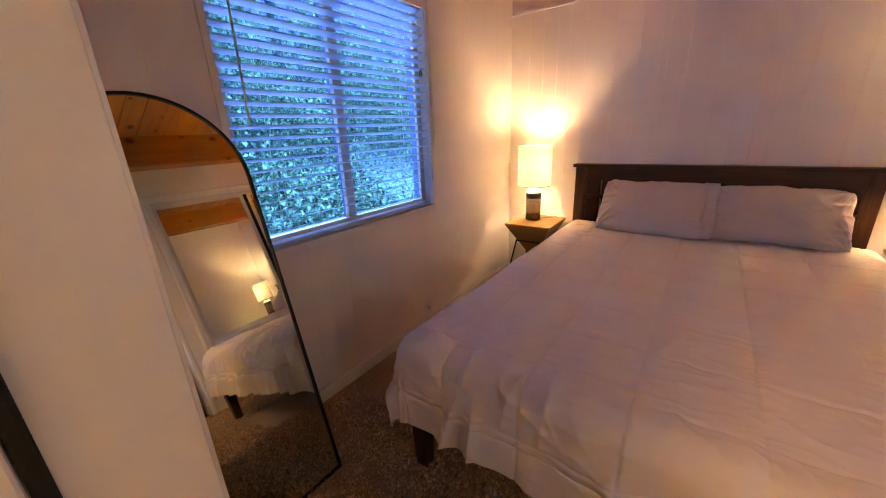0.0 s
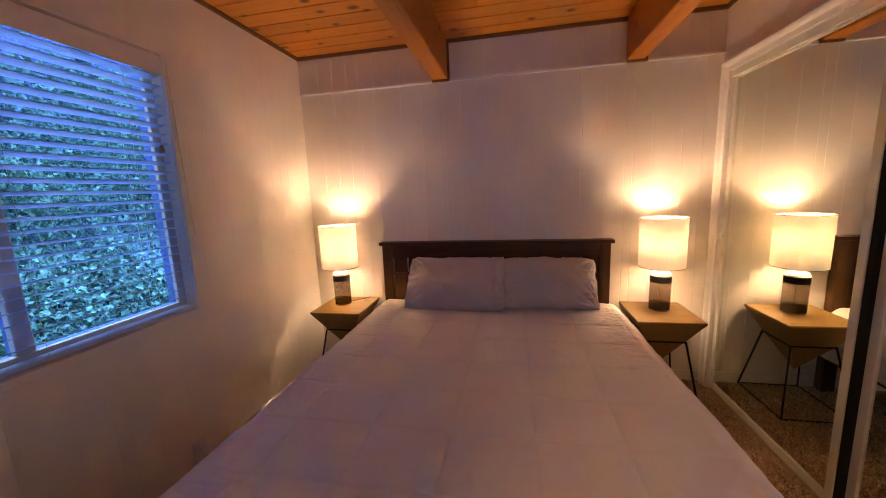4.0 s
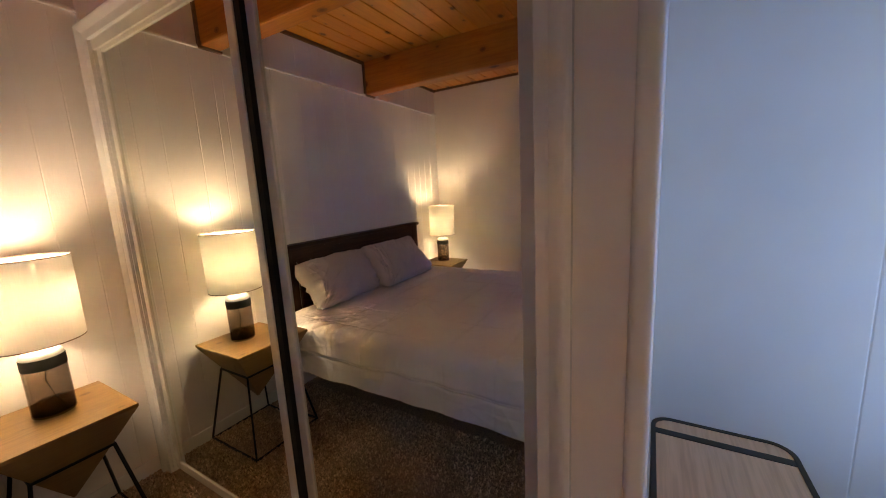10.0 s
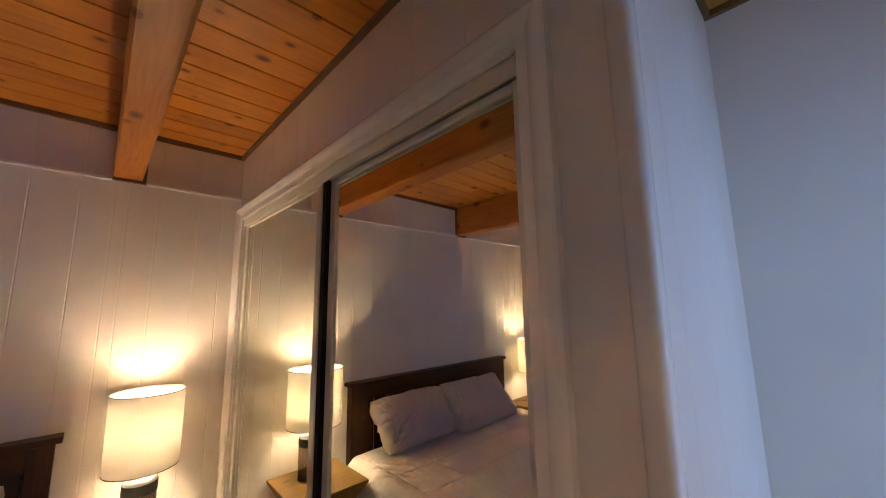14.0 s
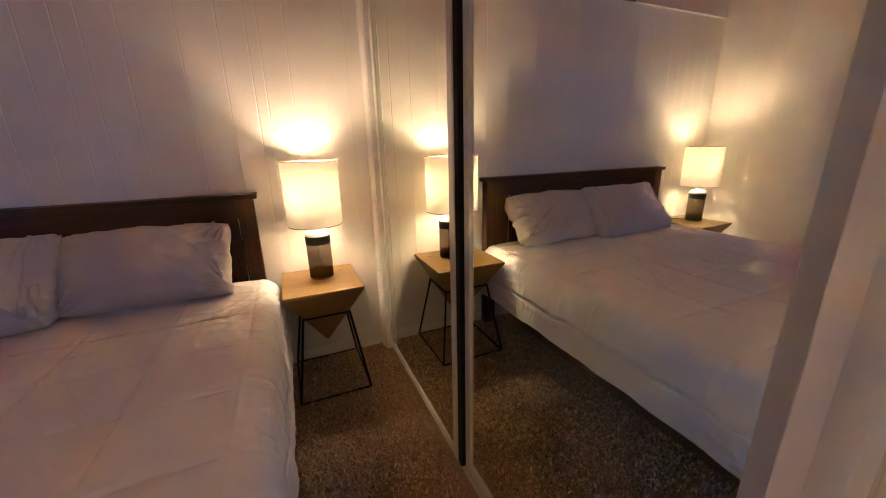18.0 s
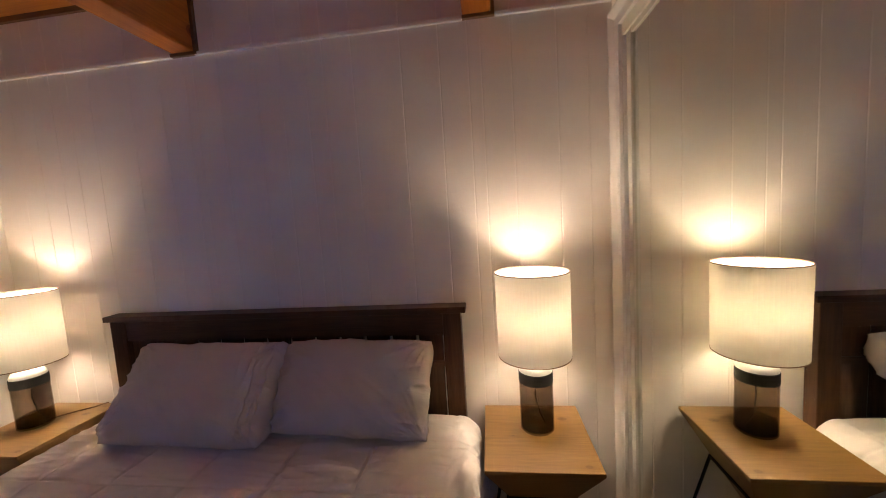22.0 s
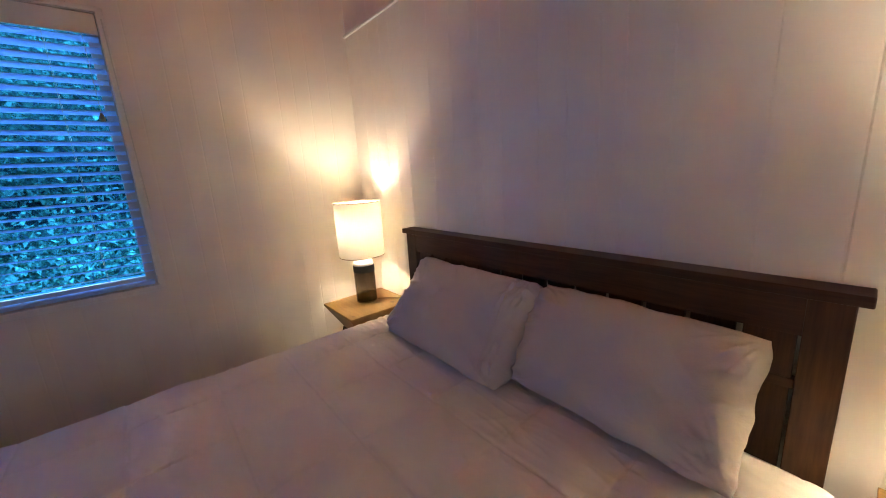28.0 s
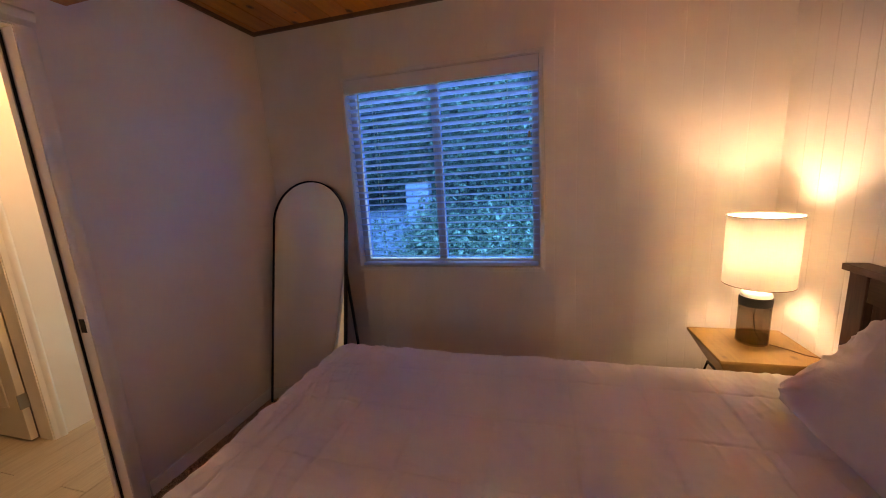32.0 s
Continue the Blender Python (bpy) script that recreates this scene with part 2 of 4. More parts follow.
def shade_material():
    m = bpy.data.materials.new("linen_lampshade")
    m.use_nodes = True
    t = m.node_tree
    t.nodes.clear()
    out, d, tr, k = (t.nodes.new(n) for n in ("ShaderNodeOutputMaterial", "ShaderNodeBsdfDiffuse", "ShaderNodeBsdfTranslucent", "ShaderNodeMixShader"))
    n = t.nodes.new("ShaderNodeTexNoise")
    c, p = t.nodes.new("ShaderNodeTexCoord"), t.nodes.new("ShaderNodeMapping")
    p.inputs["Scale"].default_value = (60, 60, 4)
    r = t.nodes.new("ShaderNodeValToRGB")
    r.color_ramp.elements[0].color, r.color_ramp.elements[1].color = (0.775, 0.735, 0.672, 1), (0.795, 0.757, 0.695, 1)
    r.color_ramp.elements[0].position, r.color_ramp.elements[1].position = 0.3, 0.7
    n.inputs["Scale"].default_value = 5
    t.links.new(c.outputs["Object"], p.inputs[0])
    t.links.new(p.outputs[0], n.inputs["Vector"])
    t.links.new(n.outputs["Fac"], r.inputs[0])
    for s in (d, tr):
        t.links.new(r.outputs[0], s.inputs[0])
    k.inputs[0].default_value = 0.25
    t.links.new(d.outputs[0], k.inputs[1])
    t.links.new(tr.outputs[0], k.inputs[2])
    t.links.new(k.outputs[0], out.inputs[0])
    return m


def glow_material(name, colour, strength):
    m = bpy.data.materials.new(name)
    m.use_nodes = True
    t = m.node_tree
    t.nodes.clear()
    out, e = t.nodes.new("ShaderNodeOutputMaterial"), t.nodes.new("ShaderNodeEmission")
    e.inputs[0].default_value, e.inputs[1].default_value = (*colour, 1), strength
    t.links.new(e.outputs[0], out.inputs[0])
    return m


CARPET = carpet_material()
# clear panes; the blue of the dusk light outside is put into their tint
PANE = glass_material("dusk_blue_window_glass", (0.055, 0.57, 1.0))
SMOKE = glass_material("smoked_glass", (0.70, 0.655, 0.615), 0.02)
DEEP = glass_material("deep_smoked_glass", (0.66, 0.58, 0.51), 0.02)
COLLAR = material("pale_brushed_metal", (0.36, 0.35, 0.335), 0.3, 0.4)
SHADE = shade_material()
BULB = glow_material("warm_bulb", (1.0, 0.895, 0.75), 36.0)


# ---- mesh helpers ----
def part(name, bm, mat, parent=None, label="", smooth=False):
    me = bpy.data.meshes.new(name)
    bm.normal_update()
    bm.to_mesh(me)
    bm.free()
    me.materials.append(mat)
    if smooth:
        for p in me.polygons:
            p.use_smooth = True
    ob = new(name, me)
    if parent:
        ob.parent = parent
    if label:
        ob["label"] = label
    return ob


def thing(name, label, category, at=(0, 0, 0), group="", turn=0):
    ob = new(name)
    ob.empty_display_size = 0.1
    ob.matrix_basis = pose(*at, 0, 0, turn)
    return tagged(ob, label, category, group)


def box(bm, x0, x1, y0, y1, z0, z1, bevel=0.0, seg=2):
    r = bmesh.ops.create_cube(bm, size=1, matrix=Matrix.LocRotScale(((x0 + x1) / 2, (y0 + y1) / 2, (z0 + z1) / 2), None, (abs(x1 - x0), abs(y1 - y0), abs(z1 - z0))))
    if bevel:
        edges = list({e for v in r["verts"] for e in v.link_edges})
        bmesh.ops.bevel(bm, geom=edges, offset=bevel, segments=seg, profile=0.5, affect="EDGES")
    return bm


def boxes(*rows, bevel=0.0):
    bm = bmesh.new()
    for r in rows:
        box(bm, *r, bevel=bevel)
    return bm


def rod(bm, a, b, r0, r1=None, seg=12):
    a, b = Vector(a), Vector(b)
    q = (b - a).to_track_quat("Z", "Y").to_matrix().to_4x4()
    bmesh.ops.create_cone(bm, cap_ends=True, segments=seg, radius1=r0, radius2=r0 if r1 is None else r1, depth=(b - a).length,
                          matrix=Matrix.Translation((a + b) / 2) @ q)
    return bm


def bar(bm, a, b, w):
    """A square bar."""
    a, b = Vector(a), Vector(b)
    q = (b - a).to_track_quat("Z", "Y").to_matrix().to_4x4()
    bmesh.ops.create_cube(bm, size=1, matrix=Matrix.Translation((a + b) / 2) @ q @ Matrix.Diagonal((w, w, (b - a).length + w * 0.7, 1)))
    return bm


def lathe(profile, seg=48, closed=False):
    """Turns (radius, height) pairs round the z axis."""
    bm = bmesh.new()
    rings = [[bm.verts.new((r * math.cos(2 * math.pi * k / seg), r * math.sin(2 * math.pi * k / seg), z)) for k in range(seg)] for r, z in profile]
    pairs = list(zip(rings, rings[1:])) + ([(rings[-1], rings[0])] if closed else [])
    for a, b in pairs:
        for k in range(seg):
            bm.faces.new((a[k], a[(k + 1) % seg], b[(k + 1) % seg], b[k]))
    return bm


def structure(ob, label, category="wall"):
    return tagged(ob, label, category, kind="structure")


def wall_sheet(name, label, origin, along, inward, length, height, grooves=(), holes=(), thick=0.11, low=0.0, mat=None, cut=0.0017):
    """A panelled wall: a front sheet with V grooves, and a core behind it; holes are (u0, u1, z0, z1)."""
    o, u, n = Vector((*origin, 0)), Vector((*along, 0)), Vector((*inward, 0))
    us = {0.0: 0.0, length: 0.0}
    for g in grooves:
        if 0.01 < g < length - 0.01:
            us[g - 0.004] = us[g + 0.004] = 0.0
            us[g] = -cut
    for h in holes:
        us.setdefault(h[0], 0.0)
        us.setdefault(h[1], 0.0)
    ks = sorted(us)
    zs = sorted({low, height, *[z for h in holes for z in h[2:] if low < z < height]})
    bm = bmesh.new()
    cuts = sorted({0.0, length, *[x for h in holes for x in h[:2]]})
    for a, b in zip(cuts, cuts[1:]):
        for c, d in zip(zs, zs[1:]):
            if any(h[0] - 1e-6 <= a and b <= h[1] + 1e-6 and h[2] - 1e-6 <= c and d <= h[3] + 1e-6 for h in holes):
                continue
            p, q = o + u * a - n * 0.007, o + u * b - n * thick
            box(bm, min(p.x, q.x), max(p.x, q.x), min(p.y, q.y), max(p.y, q.y), c, d)
    wall = structure(part(name, bm, mat or WALL), label)
    edges = [0.0] + [g for g in sorted(grooves) if 0.01 < g < length - 0.01] + [length]
    for e0, e1 in zip(edges, edges[1:]):
        span = [k for k in ks if e0 - 1e-6 <= k <= e1 + 1e-6]
        bm, verts = bmesh.new(), {}
        for a, b in zip(span, span[1:]):
            for c, d in zip(zs, zs[1:]):
                if not any(h[0] - 1e-6 <= a and b <= h[1] + 1e-6 and h[2] - 1e-6 <= c and d <= h[3] + 1e-6 for h in holes):
                    q = []
                    for k, z in ((a, c), (b, c), (b, d), (a, d)):
                        if (k, z) not in verts:
                            verts[k, z] = bm.verts.new(o + u * k + n * us[k] + Vector((0, 0, z)))
                        q.append(verts[k, z])
                    bm.faces.new(q)
        if len(bm.faces):
            part("panel", bm, mat or WALL, wall)
        else:
            bm.free()
    return wall


# ---- large structure ----
GROOVES = [0.155, 0.27, 0.38, 0.473, 0.587, 0.792, 0.948, 1.073, 1.117, 1.232, 1.405, 1.52, 1.632, 1.712, 1.838, 2.044, 2.201, 2.317, 2.368, 2.485, 2.658, 2.772]
wall_sheet("wall_north", "off-white painted grooved panelling behind the headboard", (-0.11, 0), (1, 0), (0, -1), 3.84, ZC + 0.05, [g + 0.11 for g in GROOVES])
WEST = [0.15, 0.27, 0.36, 0.45, 0.63, 0.745, 0.858, 0.95, 1.07, 1.28, 1.44, 1.56, 1.61, 1.73, 1.90, 2.02, 2.13, 2.22, 2.34, 2.55, 2.71, 2.83]
wall_sheet("wall_west", "off-white painted grooved panelling around the window", (0, 0.0), (0, -1), (1, 0), 3.07, ZC + 0.05, WEST, [(-WY1 - 0.0125, -WY0 + 0.0125, WZ0 - 0.0185, WZ1 + 0.0125)], cut=0.0008)
wall_sheet("wall_south", "plain off-white painted wall with a doorway", (-0.11, YS), (1, 0), (0, 1), 3.84, ZC + 0.05, [], [(DX0 + 0.11 - 0.02, DX1 + 0.11 + 0.02, 0, DH + 0.02), (AX0 + 0.11, AX1 + 0.11, AZ0, AZ1)])
wall_sheet("wall_closet", "off-white panelled wall around the mirrored closet", (XE, 0), (0, -1), (-1, 0), -YP - 0.012, ZC + 0.05, [0.03, 0.27, 0.40, 0.52, 0.66, 0.82, 0.93, 1.10, 1.26, 1.38, 1.50, 1.62, 1.80, 1.990], [(-CY1 - 0.012, -CY0 + 0.012, 0, CH + 0.012)], thick=0.095)
wall_sheet("wall_closet_side", "off-white painted end wall of the closet", (XE + 0.002, YP), (1, 0), (0, -1), XR - XE + 0.1, ZC + 0.05, [0.13, 0.30, 0.47, 0.6], thick=0.08, cut=0.001)
wall_sheet("wall_east", "off-white grooved panelling in the alcove, lit by bluish daylight", (XR, YP + 0.1), (0, -1), (-1, 0), 3.07 + YP + 0.1, ZC + 0.05, [0.66])

bm = bmesh.new()
box(bm, XE + 0.1, XR + 0.1, YP + 0.1, 0.0, ZC + 0.02, ZC + 0.06)
box(bm, XE + 0.55, XE + 0.6, YP + 0.08, 0.0, 0.0, ZC + 0.02)
structure(part("closet_shell", bm, WALL), "plain painted inside of the closet")

structure(part("floor", boxes((-0.11, XR + 0.11, YS - 0.06, 0.1, -0.1, 0.0)), CARPET), "brown cut-pile carpet", "floor")

bm = bmesh.new()
y, k = 0.005, 0
while y > -3.1:
    w = 0.1325
    for x0, x1 in ((-0.1, 1.4 + 0.55 * (k % 3)), (1.4 + 0.55 * (k % 3) + 0.001, XR + 0.1)):
        a, b, z = y - 0.0045, y - w + 0.0045, ZC
        v = [bm.verts.new(p) for p in ((x0, a + 0.003, z + 0.010), (x0, a, z), (x0, b, z), (x0, b - 0.003, z + 0.010),
                                       (x1, a + 0.003, z + 0.010), (x1, a, z), (x1, b, z), (x1, b - 0.003, z + 0.010))]
        for i in range(3):
            bm.faces.new((v[i], v[i + 1], v[i + 5], v[i + 4]))
    y, k = y - w, k + 1
box(bm, -0.1, XR + 0.1, -4.2, 0.1, ZC + 0.012, ZC + 0.08)
structure(part("ceiling", bm, PINE), "knotty orange pine tongue-and-groove boards", "ceiling")


def beam(x0, x1):
    bm = boxes((x0, x1, YS, 0.0, 2.16, ZC + 0.004), bevel=0.011)
    ob = structure(part("ceiling_beam", bm, BEAM), "square orange pine beam under the ceiling", "beam")
    t = 0.014
    part("end_trim", boxes((x1, x1 + t, -0.018, -0.001, 2.15, ZC - 0.02), (x0 - 0.001, x1 + t, -0.018, -0.001, 2.146, 2.159)), BROWN, ob, "thin brown wooden trim")
    return ob


BEAMS = [(1.033, 1.145), (2.302, 2.413)]
for b in BEAMS:
    beam(*b)

# trim below the ceiling
t = 0.016
spans = [(0.0, 1.033), (1.145, 2.302), (2.428, XE)]
bm = bmesh.new()
for a, b in spans:
    box(bm, a, b, -t, -0.0005, ZC - 0.024, ZC - 0.001)
box(bm, 0.0005, t, YS, -t, ZC - 0.022, ZC - 0.001)
box(bm, XE - t, XE - 0.0005, YP, -t, ZC - 0.022, ZC - 0.001)
box(bm, XE, XR - t, YP - t, YP - 0.0005, ZC - 0.022, ZC - 0.001)
box(bm, XR - t, XR - 0.0005, YS, YP, ZC - 0.022, ZC - 0.001)
for a, b in ((t, 1.033), (1.145, 2.302), (2.413, XR - t)):
    box(bm, a, b, YS + 0.0005, YS + t, ZC - 0.022, ZC - 0.001)
structure(part("ceiling_trim", bm, BROWN), "narrow brown wooden moulding", "trim")
bm = bmesh.new()
for a, b in ((0.0, 1.033), (1.145, 2.302), (2.428, XE)):
    box(bm, a, b, -0.016, -0.0005, 2.143, 2.160, bevel=0.004)
structure(part("wall_rail", bm, TRIM), "thin white painted batten across the panelling", "trim")


def skirting(*rows):
    bm = bmesh.new()
    for r in rows:
        box(bm, *r, 0.0, 0.075, bevel=0.003)
    return structure(part("baseboard", bm, TRIM), "low white painted baseboard", "trim")


skirting((0.013, XE - 0.014, -0.013, -0.0005), (0.0005, 0.013, YS, -0.0005), (0.013, DX0 - 0.07, YS + 0.0005, YS + 0.013),
         (XE, XR - 0.013, YP - 0.013, YP - 0.0005), (XR - 0.013, XR - 0.0005, YS, YP - 0.0005), (DX1 + 0.07, XR - 0.013, YS + 0.0005, YS + 0.013))


def casing(bm, a, b, width_dir, out, w=0.065, d=0.02, mitre=(0, 0)):
    """A moulded casing board from a to b; width_dir points from its inner to its outer edge, out into the room; a mitred end runs on towards the outer edge."""
    a, b, wd, n = Vector(a), Vector(b), Vector(width_dir), Vector(out)
    run = (b - a).normalized()
    prof = [(0, 0), (0, 0.36), (0.03, 0.42), (0.30, 0.48), (0.40, 0.53)]
    prof += [(0.40 + 0.60 * k / 10, 0.53 + 0.47 * math.sin(math.pi * min(1.0, k / 7) / 2) - (0.34 * ((k - 7) / 3) ** 2 if k > 7 else 0)) for k in range(1, 11)]
    prof.append((1, 0))
    rows = [[bm.verts.new(p + wd * (w * s) + n * (d * h) + run * (m * s * w)) for s, h in prof] for p, m in ((a, -mitre[0]), (b, mitre[1]))]
    for i in range(len(prof) - 1):
        bm.faces.new((rows[0][i], rows[0][i + 1], rows[1][i + 1], rows[1][i]))
    bm.faces.new(rows[0])
    bm.faces.new(list(reversed(rows[1])))


# closet casing, corner bead
xf = XE - 0.0008
trim = structure(new("closet_casing"), "white moulded casing round the mirrored closet doors", "trim")
for y, d in ((CY0, -1), (CY1, 1)):
    bm = bmesh.new()
    casing(bm, (xf, y, 0), (xf, y, CH), (0, d, 0), (-1, 0, 0), 0.068, 0.030, (0, 1))
    part("side_casing", bm, TRIM, trim)
bm = bmesh.new()
casing(bm, (xf, CY0, CH), (xf, CY1, CH), (0, 0, 1), (-1, 0, 0), 0.068, 0.030, (1, 1))
part("head_casing", bm, TRIM, trim)
bm = bmesh.new()
box(bm, XE - 0.009, XE + 0.034, YP - 0.009, YP + 0.034, 0, ZC - 0.022, bevel=0.016, seg=5)
structure(part("corner_bead", bm, TRIM, smooth=True), "white painted corner moulding", "trim")


# ---- mirrored closet ----
def sliding_door(name, x, y0, y1, label, dark_edge):
    ob = thing(name, label, "mirror door", (x, (y0 + y1) / 2, 0.018), "mirrored closet doors")
    w, h, s, d = (y1 - y0) / 2, 1.972, 0.038, 0.022
    part("mirror_pane", boxes((0.0, 0.006, -w + s * 0.8, w - s * 0.8, 0.03, h - 0.014)), MIRROR, ob, "clear silvered mirror")
    for n, r in (("stile", (-0.008, d, -w, -w + s, 0, h)), ("stile", (-0.008, d, w - s, w, 0, h)),
                 ("top_rail", (-0.006, d - 0.002, -w + s, w - s, h - 0.022, h)), ("bottom_rail", (-0.006, d - 0.002, -w + s, w - s, 0, 0.04))):
        part(n, boxes(r, bevel=0.003), ALU, ob)
    if dark_edge:
        # black strip paints the shade on the stile's side and in the gap
        part("edge_gap_shade", boxes((-0.003, 0.024, -w - 0.0285, -w - 0.0005, 0.0, h)), RUBBER_AND_SHADE, ob, "black strip for the shaded door edge and gap")
    return ob


sliding_door("sliding_mirror_door", 2.882, -1.056, CY1 - 0.004, "mirrored sliding closet door in a pale metal frame", True)
sliding_door("sliding_mirror_door", 2.903, CY0 + 0.004, -1.0855, "mirrored sliding closet door on the rear track", False)
ob = thing("closet_track", "pale metal sliding door tracks at floor and head", "door track", (2.914, (CY0 + CY1) / 2, 0))
hw = (CY1 - CY0) / 2
part("floor_track", boxes((-0.030, 0.034, -hw, hw, 0.001, 0.008), (-0.022, -0.018, -hw, hw, 0.008, 0.017), (0.005, 0.009, -hw, hw, 0.008, 0.017), (0.026, 0.030, -hw, hw, 0.008, 0.017), bevel=0.001), ALU, ob)
for r in ((-0.050, -0.041, -hw, hw, 1.980, CH - 0.001), (-0.024, -0.020, -hw, hw, 1.993, CH - 0.001), (0.040, 0.046, -hw, hw, 1.985, CH - 0.001)):
    part("track_flange", boxes(r, bevel=0.001), ALU, ob)
# near-black block paints the shade in the track's recess
part("track_channel", boxes((-0.041, -0.024, -hw, hw, 1.994, CH - 0.0005)), SLOT, ob, "dark filler for the shade inside the head track")
part("head_track", boxes((-0.05, 0.046, -hw, hw, CH, CH + 0.01)), ALU, ob)
part("jamb", boxes((-0.0515, 0.06, -hw - 0.011, -hw, 0.0, CH + 0.01), bevel=0.001), TRIM, ob, "white painted jamb")
part("jamb", boxes((-0.0515, 0.06, hw, hw + 0.011, 0.0, CH + 0.01), bevel=0.001), TRIM, ob, "white painted jamb")

# ---- doorway and hall ----
door = structure(new("door_1"), "open doorway with white painted jambs and black hardware", "doorway")
door.location = (DX0, YS, 0)
w, th = DX1 - DX0, 0.115
part("jamb", boxes((-0.019, 0.0, -th, 0.001, 0, DH), bevel=0.001), TRIM, door)
part("jamb", boxes((w, w + 0.019, -th, 0.002, 0, DH), bevel=0.001), TRIM, door)
part("head_jamb", boxes((-0.019, w + 0.019, -th, 0.002, DH, DH + 0.019), bevel=0.001), TRIM, door)
part("stop", boxes((0.0005, 0.011, -0.100, -0.066, 0, DH - 0.001), bevel=0.002), TRIM, door)
part("seal", boxes((0.0005, 0.009, -0.0655, -0.058, 0, DH - 0.001), bevel=0.002), RUBBER_AND_SHADE, door, "black rubber door seal")
part("strike_plate", boxes((0.0002, 0.0025, -0.048, -0.018, 0.865, 0.925), bevel=0.0006), BLACK, door, "black metal strike plate")
bm = bmesh.new()
casing(bm, (-0.003, 0.0008, 0), (-0.003, 0.0008, DH + 0.006), (-1, 0, 0), (0, 1, 0), 0.06, 0.008)
casing(bm, (w + 0.006, 0.0008, 0), (w + 0.006, 0.0008, DH + 0.006), (1, 0, 0), (0, 1, 0), 0.06, 0.018)
casing(bm, (-0.066, 0.0008, DH + 0.006), (w + 0.066, 0.0008, DH + 0.006), (0, 0, 1), (0, 1, 0), 0.06, 0.018)
part("casing", bm, TRIM, door)

HALL = wood("pale_vinyl_plank", (0.46, 0.39, 0.30), (0.36, 0.30, 0.23), 0, 0.7, 0.4)
hall_floor = structure(part("hall_floor", boxes((-1.2, 2.72, -6.2, YS - 0.0605, -0.05, -0.006)), HALL), "pale vinyl plank floor of the hall", "floor")
k = 0
for yy in np.arange(-6.2, YS - 0.06, 0.18):
    for xx in np.arange(-1.2 - 0.4 * (k % 3), 2.7, 1.2):
        a, b = max(xx, -1.2), min(xx + 1.197, 2.72)
        if b - a > 0.01:
            part("plank", boxes((a, b, yy, min(yy + 0.177, YS - 0.0605), -0.0055, 0.0), bevel=0.0008), HALL, hall_floor)
    k += 1
HY = -4.0
wall_sheet("wall_hall", "off-white hall wall with a doorway", (-1.2, HY), (1, 0), (0, 1), 3.92, ZC + 0.05, [], [(2.14, 2.96, 0, DH + 0.02)])
wall_sheet("wall_hall_end", "off-white end wall of the hall", (-1.2, YS - 0.1), (0, -1), (1, 0), 3.2, ZC + 0.05)
wall_sheet("wall_hall_end", "off-white end wall of the hall", (2.72, YS - 0.112), (0, -1), (-1, 0), 3.2, ZC + 0.05)
wall_sheet("wall_far_room", "off-white back wall of the room across the hall", (-1.2, -6.2), (1, 0), (0, 1), 3.92, ZC + 0.05)
structure(part("hall_ceiling", boxes((-1.2, 2.72, -6.2, YS - 0.116, ZC + 0.002, ZC + 0.011)), WALL), "white painted hall ceiling", "ceiling")
door = structure(new("door_2"), "open white panelled door across the hall", "door")
door.location = (0.96, HY, 0)
part("jamb", boxes((-0.019, 0.0, -0.115, 0.002, 0, DH), bevel=0.001), TRIM, door)
part("jamb", boxes((0.78, 0.8, -0.115, 0.002, 0, DH), bevel=0.001), TRIM, door)
part("head_jamb", boxes((-0.019, 0.8, -0.115, 0.002, DH, DH + 0.019), bevel=0.001), TRIM, door)
bm = bmesh.new()
casing(bm, (-0.006, 0.0008, 0), (-0.006, 0.0008, DH + 0.006), (-1, 0, 0), (0, 1, 0), 0.06, 0.018)
casing(bm, (0.787, 0.0008, 0), (0.787, 0.0008, DH + 0.006), (1, 0, 0), (0, 1, 0), 0.06, 0.018)
casing(bm, (-0.066, 0.0008, DH + 0.006), (0.846, 0.0008, DH + 0.006), (0, 0, 1), (0, 1, 0), 0.06, 0.018)
part("casing", bm, TRIM, door)
leaf = part("leaf", boxes((0.004, 0.038, -0.87, -0.118, 0.012, DH - 0.004), bevel=0.002), TRIM, door)
for z0, z1 in ((0.22, 0.86), (1.0, 1.86)):
    bm = bmesh.new()
    for a, b in ((-0.76, -0.52), (-0.46, -0.22)):
        box(bm, 0.038, 0.046, a, b, z0, z1, bevel=0.006)
    part("panel", bm, TRIM, leaf)
for z in (0.22, 1.0, 1.8):
    part("hinge", boxes((0.0, 0.045, -0.119, -0.112, z, z + 0.09)), STEEL, door, "dull steel hinge")

lamp_at = (1.06, -3.66, ZC - 0.05)
ob = thing("hall_ceiling_light", "round white ceiling light, switched on", "ceiling light", (lamp_at[0], lamp_at[1], ZC))
part("base", lathe([(0.0, 0.0), (0.13, 0.0), (0.13, -0.02), (0.0, -0.02)]), VINYL, ob)
part("diffuser", lathe([(0.12, -0.02), (0.115, -0.05), (0.08, -0.075), (0.0, -0.085)], 32), glow_material("warm_ceiling_glow", (1.0, 0.68, 0.39), 8.8), ob, smooth=True)

# ---- window ----
win = structure(new("window_1"), "sliding window with white vinyl frame and painted sill", "window")
win.location = (0, 0, 0)
x0, x1 = -0.108, 0.0
